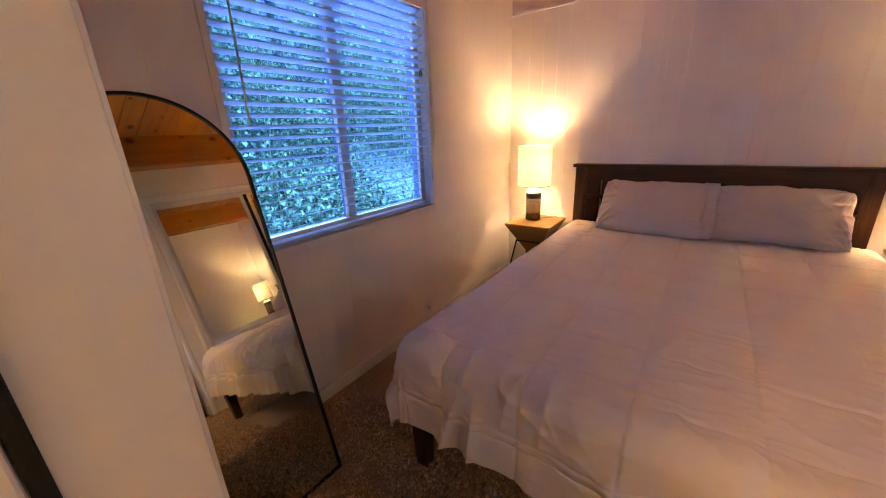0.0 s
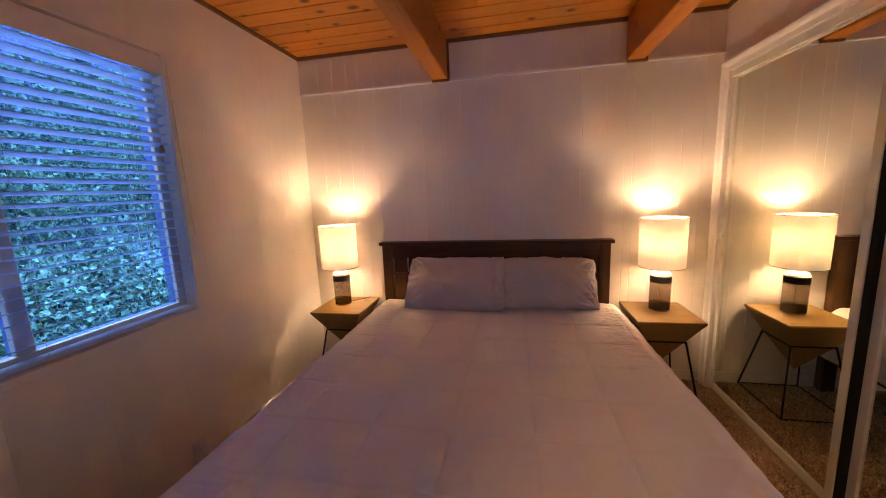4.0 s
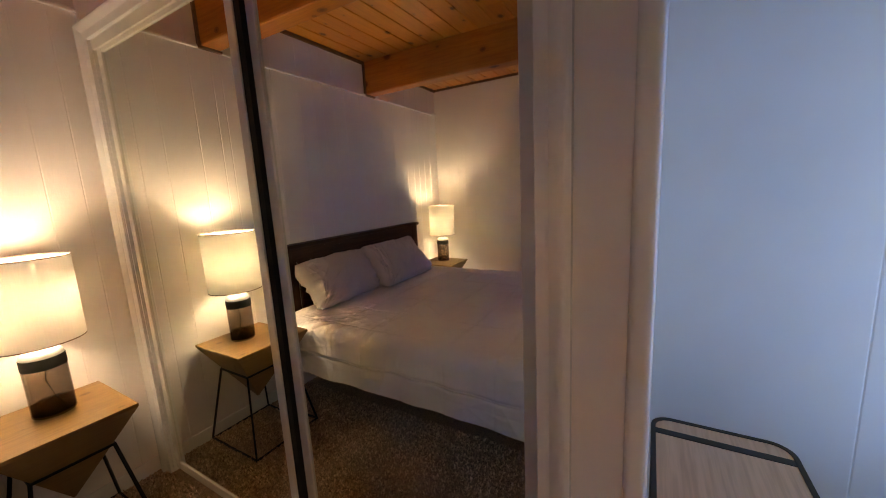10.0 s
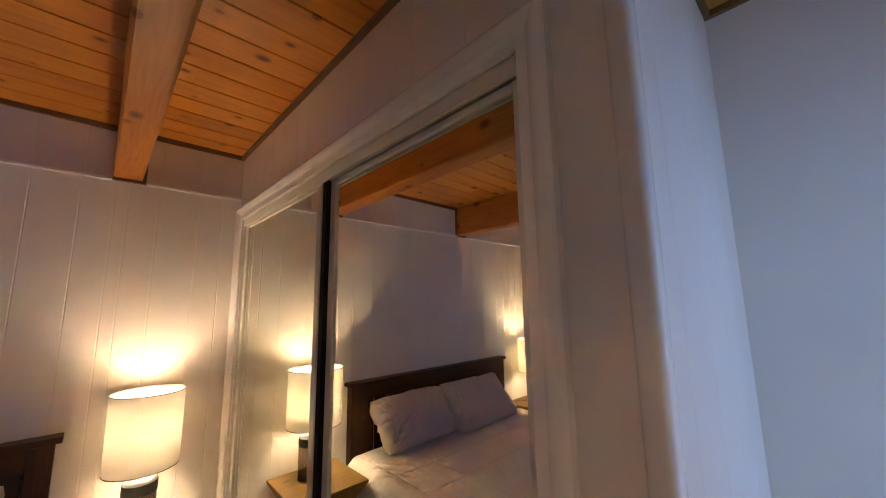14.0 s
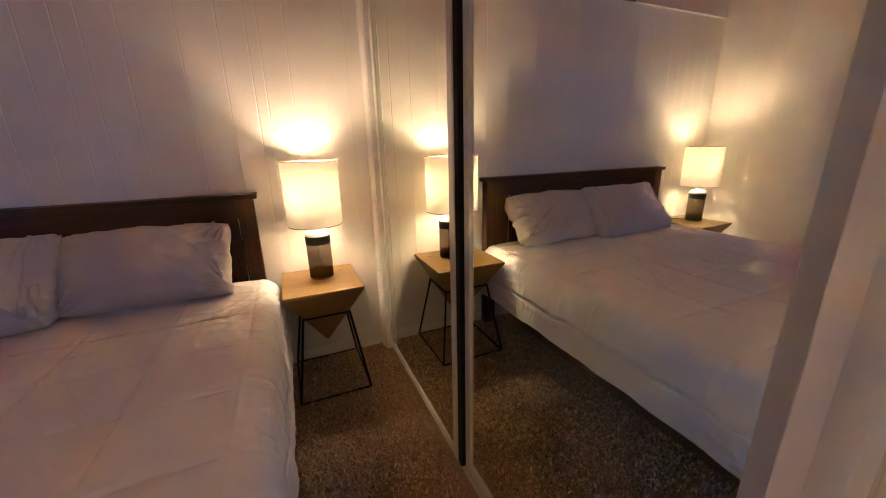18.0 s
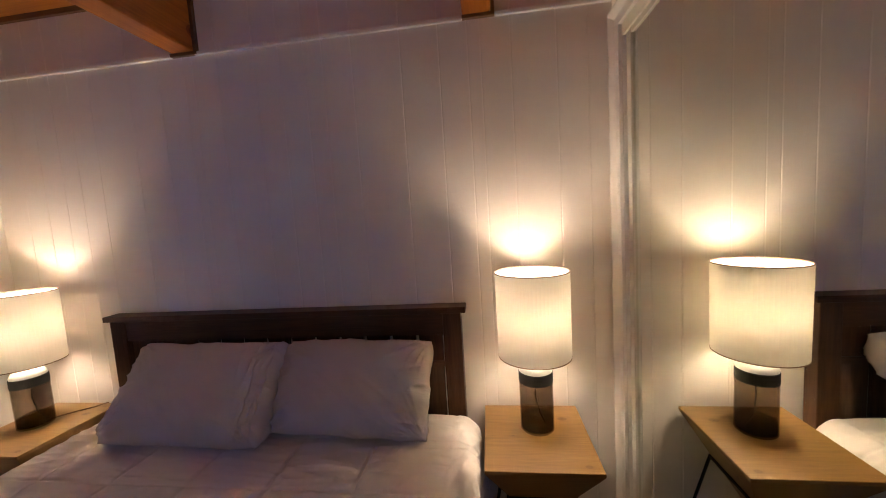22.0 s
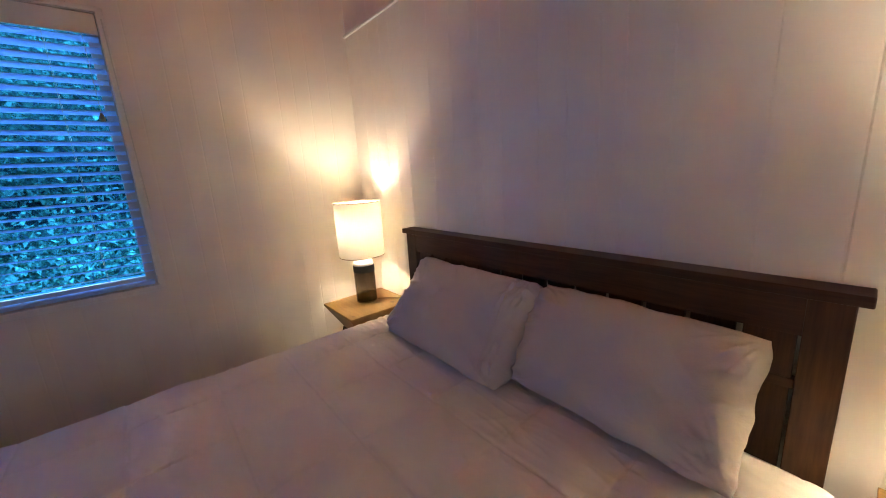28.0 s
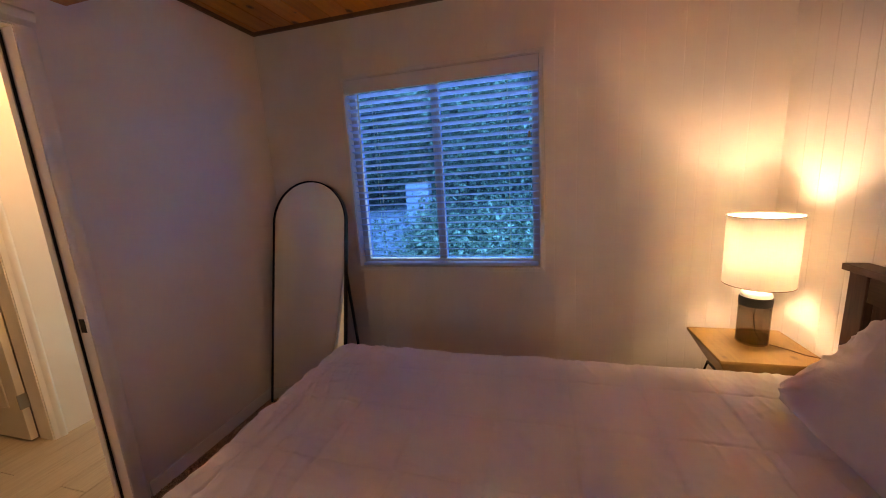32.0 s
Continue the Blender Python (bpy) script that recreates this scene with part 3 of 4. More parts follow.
for n, r in (("reveal", (x0, 0.002, WY1, WY1 + 0.012, WZ0 - 0.012, WZ1 + 0.012)), ("reveal", (x0, 0.002, WY0 - 0.012, WY0, WZ0 - 0.012, WZ1 + 0.012)),
             ("reveal", (x0, 0.002, WY0, WY1, WZ1, WZ1 + 0.012)), ("window_sill", (x0, 0.016, WY0 - 0.02, WY1 + 0.02, WZ0 - 0.018, WZ0))):
    part(n, boxes(r, bevel=0.002), TRIM, win)
bm = bmesh.new()
for r in ((0.0008, 0.012, WY1 + 0.003, WY1 + 0.028, WZ0 - 0.03, WZ1 + 0.026), (0.0008, 0.012, WY0 - 0.028, WY0 - 0.003, WZ0 - 0.03, WZ1 + 0.026),
          (0.0008, 0.012, WY0 - 0.028, WY1 + 0.028, WZ1 + 0.003, WZ1 + 0.024), (0.0008, 0.010, WY0 - 0.02, WY1 + 0.02, WZ0 - 0.034, WZ0 - 0.019)):
    box(bm, *r, bevel=0.003)
part("casing", bm, TRIM, win)
f, xm = 0.042, -0.085
for r in ((xm - 0.03, xm + 0.03, WY0, WY0 + f, WZ0, WZ1), (xm - 0.03, xm + 0.03, WY1 - f, WY1, WZ0, WZ1),
          (xm - 0.03, xm + 0.03, WY0 + f, WY1 - f, WZ0, WZ0 + f), (xm - 0.03, xm + 0.03, WY0 + f, WY1 - f, WZ1 - f, WZ1)):
    part("window_frame", boxes(r, bevel=0.003), FRAME, win)
YM = -1.775
part("meeting_stile", boxes((xm - 0.02, xm + 0.024, YM - 0.026, YM + 0.026, WZ0 + f, WZ1 - f), bevel=0.003), FRAME, win)
for a, b, dx in ((WY0 + f, YM - 0.026, 0.0), (YM + 0.026, WY1 - f, 0.012)):
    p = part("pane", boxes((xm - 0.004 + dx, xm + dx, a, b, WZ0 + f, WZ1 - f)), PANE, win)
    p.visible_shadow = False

blind = thing("window_blind", "white slatted venetian blind, coloured with blue daylight, lowered and open", "blind", (-0.034, (WY0 + WY1) / 2, 0))
hw = (WY1 - WY0) / 2
part("valance", boxes((0.030, 0.040, -hw + 0.002, hw - 0.002, 1.966, WZ1 - 0.004), bevel=0.002), TRIM, blind, "flat white valance board")
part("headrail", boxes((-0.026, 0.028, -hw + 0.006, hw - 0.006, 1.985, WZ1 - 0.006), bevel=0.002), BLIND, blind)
bm = bmesh.new()
n = 7
for i in range(n):
    a = -0.025 + 0.05 * i / (n - 1)
    c = 0.0022 * (1 - (a / 0.025) ** 2)
    for s in (-1, 1):
        for dz in (0, 0.0022):
            bm.verts.new((a, s * (hw - 0.005), c + dz))
bm.verts.ensure_lookup_table()
V = lambda i, s, z: bm.verts[i * 4 + s * 2 + z]
for i in range(n - 1):
    bm.faces.new((V(i, 0, 1), V(i + 1, 0, 1), V(i + 1, 1, 1), V(i, 1, 1)))
    bm.faces.new((V(i, 1, 0), V(i + 1, 1, 0), V(i + 1, 0, 0), V(i, 0, 0)))
for i, s in ((0, 1), (n - 1, 0)):
    q = (V(i, 0, 0), V(i, 0, 1), V(i, 1, 1), V(i, 1, 0))
    bm.faces.new(q if s else tuple(reversed(q)))
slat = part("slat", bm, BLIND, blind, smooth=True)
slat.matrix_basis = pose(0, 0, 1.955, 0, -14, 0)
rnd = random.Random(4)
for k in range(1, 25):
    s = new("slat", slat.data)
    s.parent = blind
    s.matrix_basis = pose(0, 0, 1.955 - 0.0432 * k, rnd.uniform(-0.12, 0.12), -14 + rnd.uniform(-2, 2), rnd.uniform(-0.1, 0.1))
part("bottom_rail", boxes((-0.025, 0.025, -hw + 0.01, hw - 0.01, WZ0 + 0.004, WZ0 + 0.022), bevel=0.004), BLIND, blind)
for yy in (-0.42, 0.0, 0.42):
    bm = bmesh.new()
    for xx in (-0.026, 0.026):
        rod(bm, (xx, yy, WZ0 + 0.02), (xx, yy, 1.985), 0.0008, seg=6)
    part("ladder_cord", bm, CORD, blind)
part("tilt_wand", rod(bmesh.new(), (0.036, -hw + 0.09, 1.965), (0.046, -hw + 0.075, 1.36), 0.0045, seg=8), CORD, blind, "slim white tilt wand")
bm = rod(bmesh.new(), (0.034, hw - 0.055, 1.965), (0.036, hw - 0.055, 1.645), 0.0010, seg=6)
part("lift_cord", bm, CORD, blind)
bm = lathe([(0.0, 0.035), (0.005, 0.033), (0.011, 0.012), (0.010, 0.0), (0.0, 0.0)], 12)
tas = part("tassel", bm, TASSEL, blind, "small wooden cord tassel", smooth=True)
tas.location = (0.036, hw - 0.055, 1.615)
bm = rod(bmesh.new(), (0.048, hw + 0.018, 2.03), (0.050, hw + 0.035, 1.22), 0.0022, seg=6)
part("pull_cord", bm, CORD, blind)

# invented alcove window, out of view: its area lamp brightens the alcove from the south
win = structure(new("added_alcove_window"), "narrow unseen window, added to light the alcove", "window")
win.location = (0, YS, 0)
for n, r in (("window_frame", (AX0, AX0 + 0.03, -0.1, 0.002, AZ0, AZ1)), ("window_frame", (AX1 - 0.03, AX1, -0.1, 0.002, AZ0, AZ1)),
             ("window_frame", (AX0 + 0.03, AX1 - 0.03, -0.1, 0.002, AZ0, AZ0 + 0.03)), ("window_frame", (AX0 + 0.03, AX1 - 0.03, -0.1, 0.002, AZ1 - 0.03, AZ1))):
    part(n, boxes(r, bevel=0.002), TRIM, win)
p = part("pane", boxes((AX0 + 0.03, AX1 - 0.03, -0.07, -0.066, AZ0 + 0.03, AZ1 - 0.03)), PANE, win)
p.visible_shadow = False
day = new("alcove_fill", bpy.data.lights.new("alcove_fill", "AREA"))
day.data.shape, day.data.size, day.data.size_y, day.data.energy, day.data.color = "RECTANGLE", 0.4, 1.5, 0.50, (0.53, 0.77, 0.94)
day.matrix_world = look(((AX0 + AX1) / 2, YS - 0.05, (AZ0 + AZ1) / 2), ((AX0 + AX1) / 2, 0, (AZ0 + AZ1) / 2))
day2 = new("window_daylight", bpy.data.lights.new("window_daylight", "AREA"))
day2.data.shape, day2.data.size, day2.data.size_y, day2.data.energy, day2.data.color = "RECTANGLE", 1.1, 0.7, 7.5, (0.25, 0.57, 1.0)
day2.matrix_world = look((-0.9, -1.75, 2.85), (0.4, -1.75, 1.35))


# ---- bed ----
bed = thing("bed", "queen bed with a dark-stained slatted wooden headboard", "bed", (1.43, 0, 0))
part("cap", boxes((-0.850, 0.824, -0.085, -0.006, 0.995, 1.020), bevel=0.003), WALNUT, bed)
for s in (-1, 1):
    part("post", boxes((-0.830 if s < 0 else 0.728, -0.752 if s < 0 else 0.803, -0.072, -0.012, 0.0, 0.995), bevel=0.003), WALNUT_UP, bed)
part("top_rail", boxes((-0.752, 0.728, -0.066, -0.022, 0.90, 0.995), bevel=0.002), WALNUT, bed)
part("lower_rail", boxes((-0.752, 0.728, -0.062, -0.026, 0.42, 0.52), bevel=0.002), WALNUT, bed)
part("back_panel_rail", boxes((-0.752, 0.728, -0.058, -0.030, 0.76, 0.785), bevel=0.002), WALNUT, bed)
xs = np.linspace(-0.695, 0.671, 13)
for x in xs:
    part("slat", boxes((x - 0.0495, x + 0.0495, -0.052, -0.034, 0.52, 0.90), bevel=0.002), WALNUT_UP, bed)
for s in (-1, 1):
    part("side_rail", boxes((min(s * 0.80, s * 0.775), max(s * 0.80, s * 0.775), -2.13, -0.07, 0.22, 0.33), bevel=0.004), WALNUT, bed)
    bm = bmesh.new()
    bmesh.ops.create_cube(bm, size=1, matrix=Matrix.Translation((s * 0.765, -2.150, 0.165)) @ Matrix.Diagonal((0.07, 0.07, 0.33, 1)))
    for v in bm.verts:
        if v.co.z < 0.1:
            v.co.x += (s * 0.765 - v.co.x) * 0.3
            v.co.y += (-2.150 - v.co.y) * 0.3
    part("leg", bm, WALNUT_UP, bed)
part("foot_rail", boxes((-0.80, 0.80, -2.165, -2.137, 0.22, 0.33), bevel=0.004), WALNUT, bed)
part("centre_leg", boxes((-0.03, 0.03, -1.13, -1.07, 0.0, 0.22), bevel=0.003), WALNUT_UP, bed)
part("slat_base", boxes((-0.77, 0.77, -2.13, -0.08, 0.26, 0.30), bevel=0.003), WALNUT, bed)
part("mattress", boxes((-0.765, 0.765, -2.14, -0.09, 0.302, 0.565), bevel=0.05), MATTRESS, bed, "white mattress", smooth=True)


def comforter():
    """A quilted cloth laid over the bed and hanging on three sides."""
    cx, top, r = 1.435, 0.584, 0.075
    half, head, foot = 0.775, -0.13, -2.13          # where the flat part ends
    side, end = 0.345, 0.375
    ns, nt = 430, 490
    S = np.linspace(-half - side, half + side, ns)
    T = np.linspace(0, (head - foot) + end, nt)
    bm = bmesh.new()
    grid = []
    for s in S:
        row = []
        for t in T:
            y = head - t
            ds, dt = max(0.0, abs(s) - half), max(0.0, t - (head - foot))
            d = (ds ** 4 + dt ** 4) ** 0.25
            sx = (1 if s > 0 else -1)
            bx, by = max(-half, min(half, s)), max(foot, y)
            arc = r * math.pi / 2
            if d < 1e-9:
                h = v = 0.0
                ux = uy = 0.0
            else:
                q = math.hypot(ds, dt)
                ux, uy = sx * ds / q, -dt / q
                if d < arc:
                    h, v = r * math.sin(d / r), r * (1 - math.cos(d / r))
                else:
                    h, v = r + 0.06 * (d - arc), r + (d - arc)
            # quilting: puffed squares between stitched lines
            gs, gt = 0.277, 0.257
            fs = abs(math.sin(math.pi * (s + 0.065) / gs))
            ft = abs(math.sin(math.pi * (t - 0.155) / gt))
            es = gs * math.asin(fs) / math.pi
            et = gt * math.asin(ft) / math.pi
            puff = 0.0085 * (fs ** 0.5) * (ft ** 0.5) - max(0.0042 * math.exp(-(es / 0.0045) ** 2), 0.0050 * math.exp(-(et / 0.0045) ** 2))
            puff += 0.0026 * math.exp(-(et / 0.045) ** 2) * noise.noise(Vector((s * 38, t * 7, 4.0)))
            puff += 0.0026 * math.exp(-(es / 0.045) ** 2) * noise.noise(Vector((s * 7, t * 38, 9.0)))
            puff *= 1 - 0.65 * min(1.0, max(0.0, (abs(s) - half + 0.12) / 0.12))
            p = Vector((s * 3.1, t * 2.6, 0.3))
            wr = noise.fractal(p * 1.7, 1.0, 2.0, 4) * 0.003
            ridge = 1 - abs(noise.noise(Vector((s * 5.5 + 2 * t, t * 16, 1.7))))
            wr += 0.0035 * ridge ** 8 * (0.3 + 0.7 * (1 - min(fs, ft)))
            warp = 0.12 * noise.noise(Vector((s * 2, t * 2, 6)))
            for ang, sd in ((0.5, 11), (-0.45, 23), (1.35, 37)):
                ca, sa = math.cos(ang), math.sin(ang)
                a1, b1 = (s * ca + t * sa + warp), (-s * sa + t * ca)
                mask = max(0.0, noise.noise(Vector((s * 1.9, t * 1.9, sd))) - 0.05)
                wr += 0.010 * mask * (1 - abs(noise.noise(Vector((a1 * 13, b1 * 1.6, sd))))) ** 6
            near = max(0.0, min(1.0, (t - 1.25) / 0.6))
            if near:
                wr += 0.0075 * near * (1 - abs(noise.noise(Vector((s * 8.5 + 1.2 * t, t * 1.9, 14.2))))) ** 5
                wr += 0.006 * near * (1 - abs(noise.noise(Vector((s * 7 - 5 * t, t * 3 + s * 4, 31.7))))) ** 6
            if t < 0.7:
                wr += 0.006 * (1 - t / 0.7) * (1 - abs(noise.noise(Vector((s * 4, t * 24, 5.1))))) ** 3
            hang = min(1.0, d / 0.2)
            w = ds * ds / (ds * ds + dt * dt) if d > 0 else 0.0
            if d > 0:
                side_fold = 0.5 * math.sin(y * 21 + 2.5 * noise.noise(Vector((y * 3, 0.4, sx * 3)))) + noise.noise(Vector((y * 9, d * 4, 2.2 + sx)))
                foot_fold = 0.046 * ((1 - abs(noise.noise(Vector((s * 6.2 + 0.5 * d, d * 1.3, 3.1))))) ** 3 - 0.35) + 0.014 * noise.noise(Vector((s * 15, d * 2.2, 8.4)))
                a = math.atan2(dt, ds)
                h += hang * (w * (0.007 * side_fold + 0.008) + (1 - w) * foot_fold * min(1.0, d / 0.25))
                h += 0.085 * hang * w * (1 - w) * (0.35 + math.cos(7 * a + 0.6)) * min(1.0, d / 0.3)
            # crumpled lower band below the last seam
            band = w * (side - 0.13) + (1 - w) * (end - 0.135)
            pinch = math.exp(-((d - band) / 0.009) ** 2)
            h -= (0.010 * w + 0.005 * (1 - w)) * pinch
            z = top - v
            off = puff + wr
            x = cx + bx + ux * (h + (off if d > arc * 0.5 else 0))
            yy = by + uy * (h + (off if d > arc * 0.5 else 0))
            z += off if d <= arc * 0.5 else 0.35 * off
            z += 0.016 * noise.noise(Vector((s * 5, t * 5, 7.7))) * hang
            row.append(((x, yy, z), d > band))
        grid.append(row)
    bm.free()
    made = []
    for low in (False, True):
        bm, at = bmesh.new(), {}
        for i in range(ns - 1):
            for j in range(nt - 1):
                q = ((i, j), (i, j + 1), (i + 1, j + 1), (i + 1, j))
                if all(grid[a][b][1] for a, b in q) == low:
                    for k in q:
                        if k not in at:
                            at[k] = bm.verts.new(grid[k[0]][k[1]][0])
                    bm.faces.new([at[k] for k in q])
        bmesh.ops.recalc_face_normals(bm, faces=bm.faces)
        ob = part("hem_band" if low else "comforter", bm, SHEET, made[0] if low else None, smooth=True)
        sol = ob.modifiers.new("thickness", "SOLIDIFY")
        sol.thickness, sol.offset = 0.012, -1
        made.append(ob)
    ob = made[0]
    return tagged(ob, "white quilted comforter, slightly creased, spread over the bed", "comforter")


comforter()


def pillow(label, corner, width, height, lean, turn, roll, seed, open_end=0.0, thick=0.10):
    """corner: the middle of its lower seam. It leans back against the headboard; the open end of its case is at +x."""
    rn = Vector((seed * 3.7, seed * 1.3, 0.5))
    nu, nv = 150, 100
    bm = bmesh.new()
    sides = []
    for side in (1, -1):
        g = []
        for i in range(nu + 1):
            row = []
            for j in range(nv + 1):
                u, v = 2 * i / nu - 1, 2 * j / nv - 1
                filled = u
                if open_end and u > 0.74:
                    filled = 0.74 + (u - 0.74) * 0.62
                body = max(0.0, 1 - abs(filled) ** 3.0) ** 0.60 * max(0.0, 1 - abs(v) ** 2.4) ** 0.56
                x = u * width / 2 * (1 - 0.028 * (1 - v * v) * abs(u) ** 3)
                y = v * height / 2 * (1 - 0.055 * (1 - u * u) * abs(v) ** 3)
                x += abs(u) ** 3 * (0.007 * noise.noise(Vector((y * 13, u, 2)) + rn) + 0.004 * noise.noise(Vector((y * 37, u, 7)) + rn))
                y += abs(v) ** 3 * (0.007 * noise.noise(Vector((x * 11, v, 5)) + rn) + 0.0015 * noise.noise(Vector((x * 29, v, 9)) + rn))
                p = Vector((x * 5, y * 5, side * 1.1)) + rn
                wr = 0.020 * noise.fractal(p, 1.0, 2.0, 3)
                # pleats drawn in from the two ends
                for s, deep in ((1, 0.3 if open_end else 1.0), (-1, 0.7)):
                    d = (1 - s * u) * width / 2
                    pl = math.exp(-(d / 0.11) ** 2)
                    w1 = 1 - abs(noise.noise(Vector((d * 5 + 2.0 * y, y * 21 + 5 * d * noise.noise(rn + Vector((y * 4, 0, s))), 3 + s)) + rn))
                    wr += 0.026 * deep * pl * (w1 ** 3 - 0.35)
                # folds that fan out from the corners
                for cx in (-1, 1):
                    for cy in (-1, 1):
                        ax, ay = cx * width / 2 - x, cy * height / 2 - y
                        r = math.hypot(ax, ay)
                        if r < 0.30:
                            th = math.atan2(ay * cy, ax * cx)
                            f = math.exp(-((r - 0.07) / 0.085) ** 2)
                            wr += 0.018 * f * (1 - abs(noise.noise(Vector((th * 4.2, r * 3, cx + 2 * cy)) + rn))) ** 3
                # long slack creases across the face
                diag = (x * 0.75 + y) * 13
                wr += 0.013 * max(0.0, 0.25 + noise.noise(p * 0.45)) * (1 - abs(noise.noise(Vector((diag, (y - x) * 2.2, 8)) + rn))) ** 6
                if open_end:
                    k = max(0.0, (u - 0.55) / 0.45)
                    wr += 0.013 * min(1.0, 2 * k) * (1 - abs(noise.noise(Vector((x * 17 + 1.5 * y, y * 2.4, 17)) + rn))) ** 4
                    wr -= 0.007 * math.exp(-((u - 0.80) / 0.014) ** 2)
                z = side * (thick * body + (wr if 0 < i < nu and 0 < j < nv else 0) * min(1.0, body * 3.5))
                ear = abs(u * v) ** 9
                corner_cut = abs(u * v) ** 5
                x += (0.012 * ear - 0.024 * corner_cut) * (1 if u > 0 else -1)
                y += (0.010 * ear - 0.020 * corner_cut) * (1 if v > 0 else -1)
                if open_end and u > 0.74:
                    z += 0.030 * ((u - 0.74) / 0.26) ** 1.5 * (0.6 + 0.9 * noise.noise(Vector((y * 6, 2.0, 1.0)) + rn))
                if i in (0, nu) or j in (0, nv):
                    z = 0.006 * noise.noise(Vector((x * 14, y * 14, 4)) + rn)
                row.append((x, y + height / 2, z))
            g.append(row)
        sides.append(g)
    front = [[bm.verts.new(c) for c in row] for row in sides[0]]
    back = [[front[i][j] if i in (0, nu) or j in (0, nv) else bm.verts.new(sides[1][i][j]) for j in range(nv + 1)] for i in range(nu + 1)]
    for i in range(nu):
        for j in range(nv):
            bm.faces.new((front[i][j], front[i + 1][j], front[i + 1][j + 1], front[i][j + 1]))
            bm.faces.new((back[i][j], back[i][j + 1], back[i + 1][j + 1], back[i + 1][j]))
    ob = part("pillow", bm, LINEN, None, smooth=True)
    ob.matrix_basis = pose(*corner, 0, 0, turn) @ pose(0, 0, 0, lean, 0, 0) @ pose(0, 0, 0, 0, 0, roll)
    return tagged(ob, label, "pillow", "pillows on the bed")


pillow("taupe-grey pillow with creased ends leaning on the headboard", (1.797, -0.322, 0.604), 0.645, 0.375, 51, -3, 0.0, 2, 0.0, 0.112)
pillow("taupe-grey pillow with a gathered open end leaning on the headboard", (1.182, -0.392, 0.604), 0.690, 0.405, 49, -1, 0.0, 5, 1.0, 0.110)


# ---- nightstands and lamps ----
def nightstand(at):
    ob = thing("nightstand", "oak inverted-pyramid nightstand on a thin black wire base", "nightstand", at, "nightstands beside the bed")
    hx, hy, zt, za = 0.186, 0.200, 0.572, 0.225
    bm = bmesh.new()
    rings = [(1.0, zt), (1.0, zt - 0.012), (0.02, za)]
    vs = [[bm.verts.new((sx * r * hx, sy * r * hy, z)) for sx, sy in ((-1, -1), (1, -1), (1, 1), (-1, 1))] for r, z in rings]
    bm.faces.new(vs[0])
    bm.faces.new(list(reversed(vs[2])))
    for a, b in zip(vs, vs[1:]):
        for i in range(4):
            bm.faces.new((a[i], b[i], b[(i + 1) % 4], a[(i + 1) % 4]))
    bmesh.ops.recalc_face_normals(bm, faces=bm.faces)
    bmesh.ops.bevel(bm, geom=list(bm.edges), offset=0.0015, segments=1, affect="EDGES")
    part("body", bm, OAK, ob, "oak veneer")
    zf = 0.418
    f = (zf - za) / (zt - 0.012 - za) + 0.03
    fx, fy, gx, gy = hx * f, hy * f, 0.174, 0.205
    cs = ((-1, -1), (1, -1), (1, 1), (-1, 1))
    bm = bmesh.new()
    for i in range(4):
        a, b = cs[i], cs[(i + 1) % 4]
        bar(bm, (a[0] * fx, a[1] * fy, zf), (b[0] * fx, b[1] * fy, zf), 0.009)
    part("top_ring", bm, BLACK, ob)
    bm = bmesh.new()
    for i in range(4):
        a, b = cs[i], cs[(i + 1) % 4]
        bar(bm, (a[0] * gx, a[1] * gy, 0.0055), (b[0] * gx, b[1] * gy, 0.0055), 0.009)
    part("base_ring", bm, BLACK, ob)
    for a in cs:
        part("leg", bar(bmesh.new(), (a[0] * fx, a[1] * fy, zf), (a[0] * gx, a[1] * gy, 0.008), 0.009), BLACK, ob)
    return ob


ns = nightstand((2.497, -0.218, 0))
copy_thing(ns, pose(0.342, -0.214, 0))


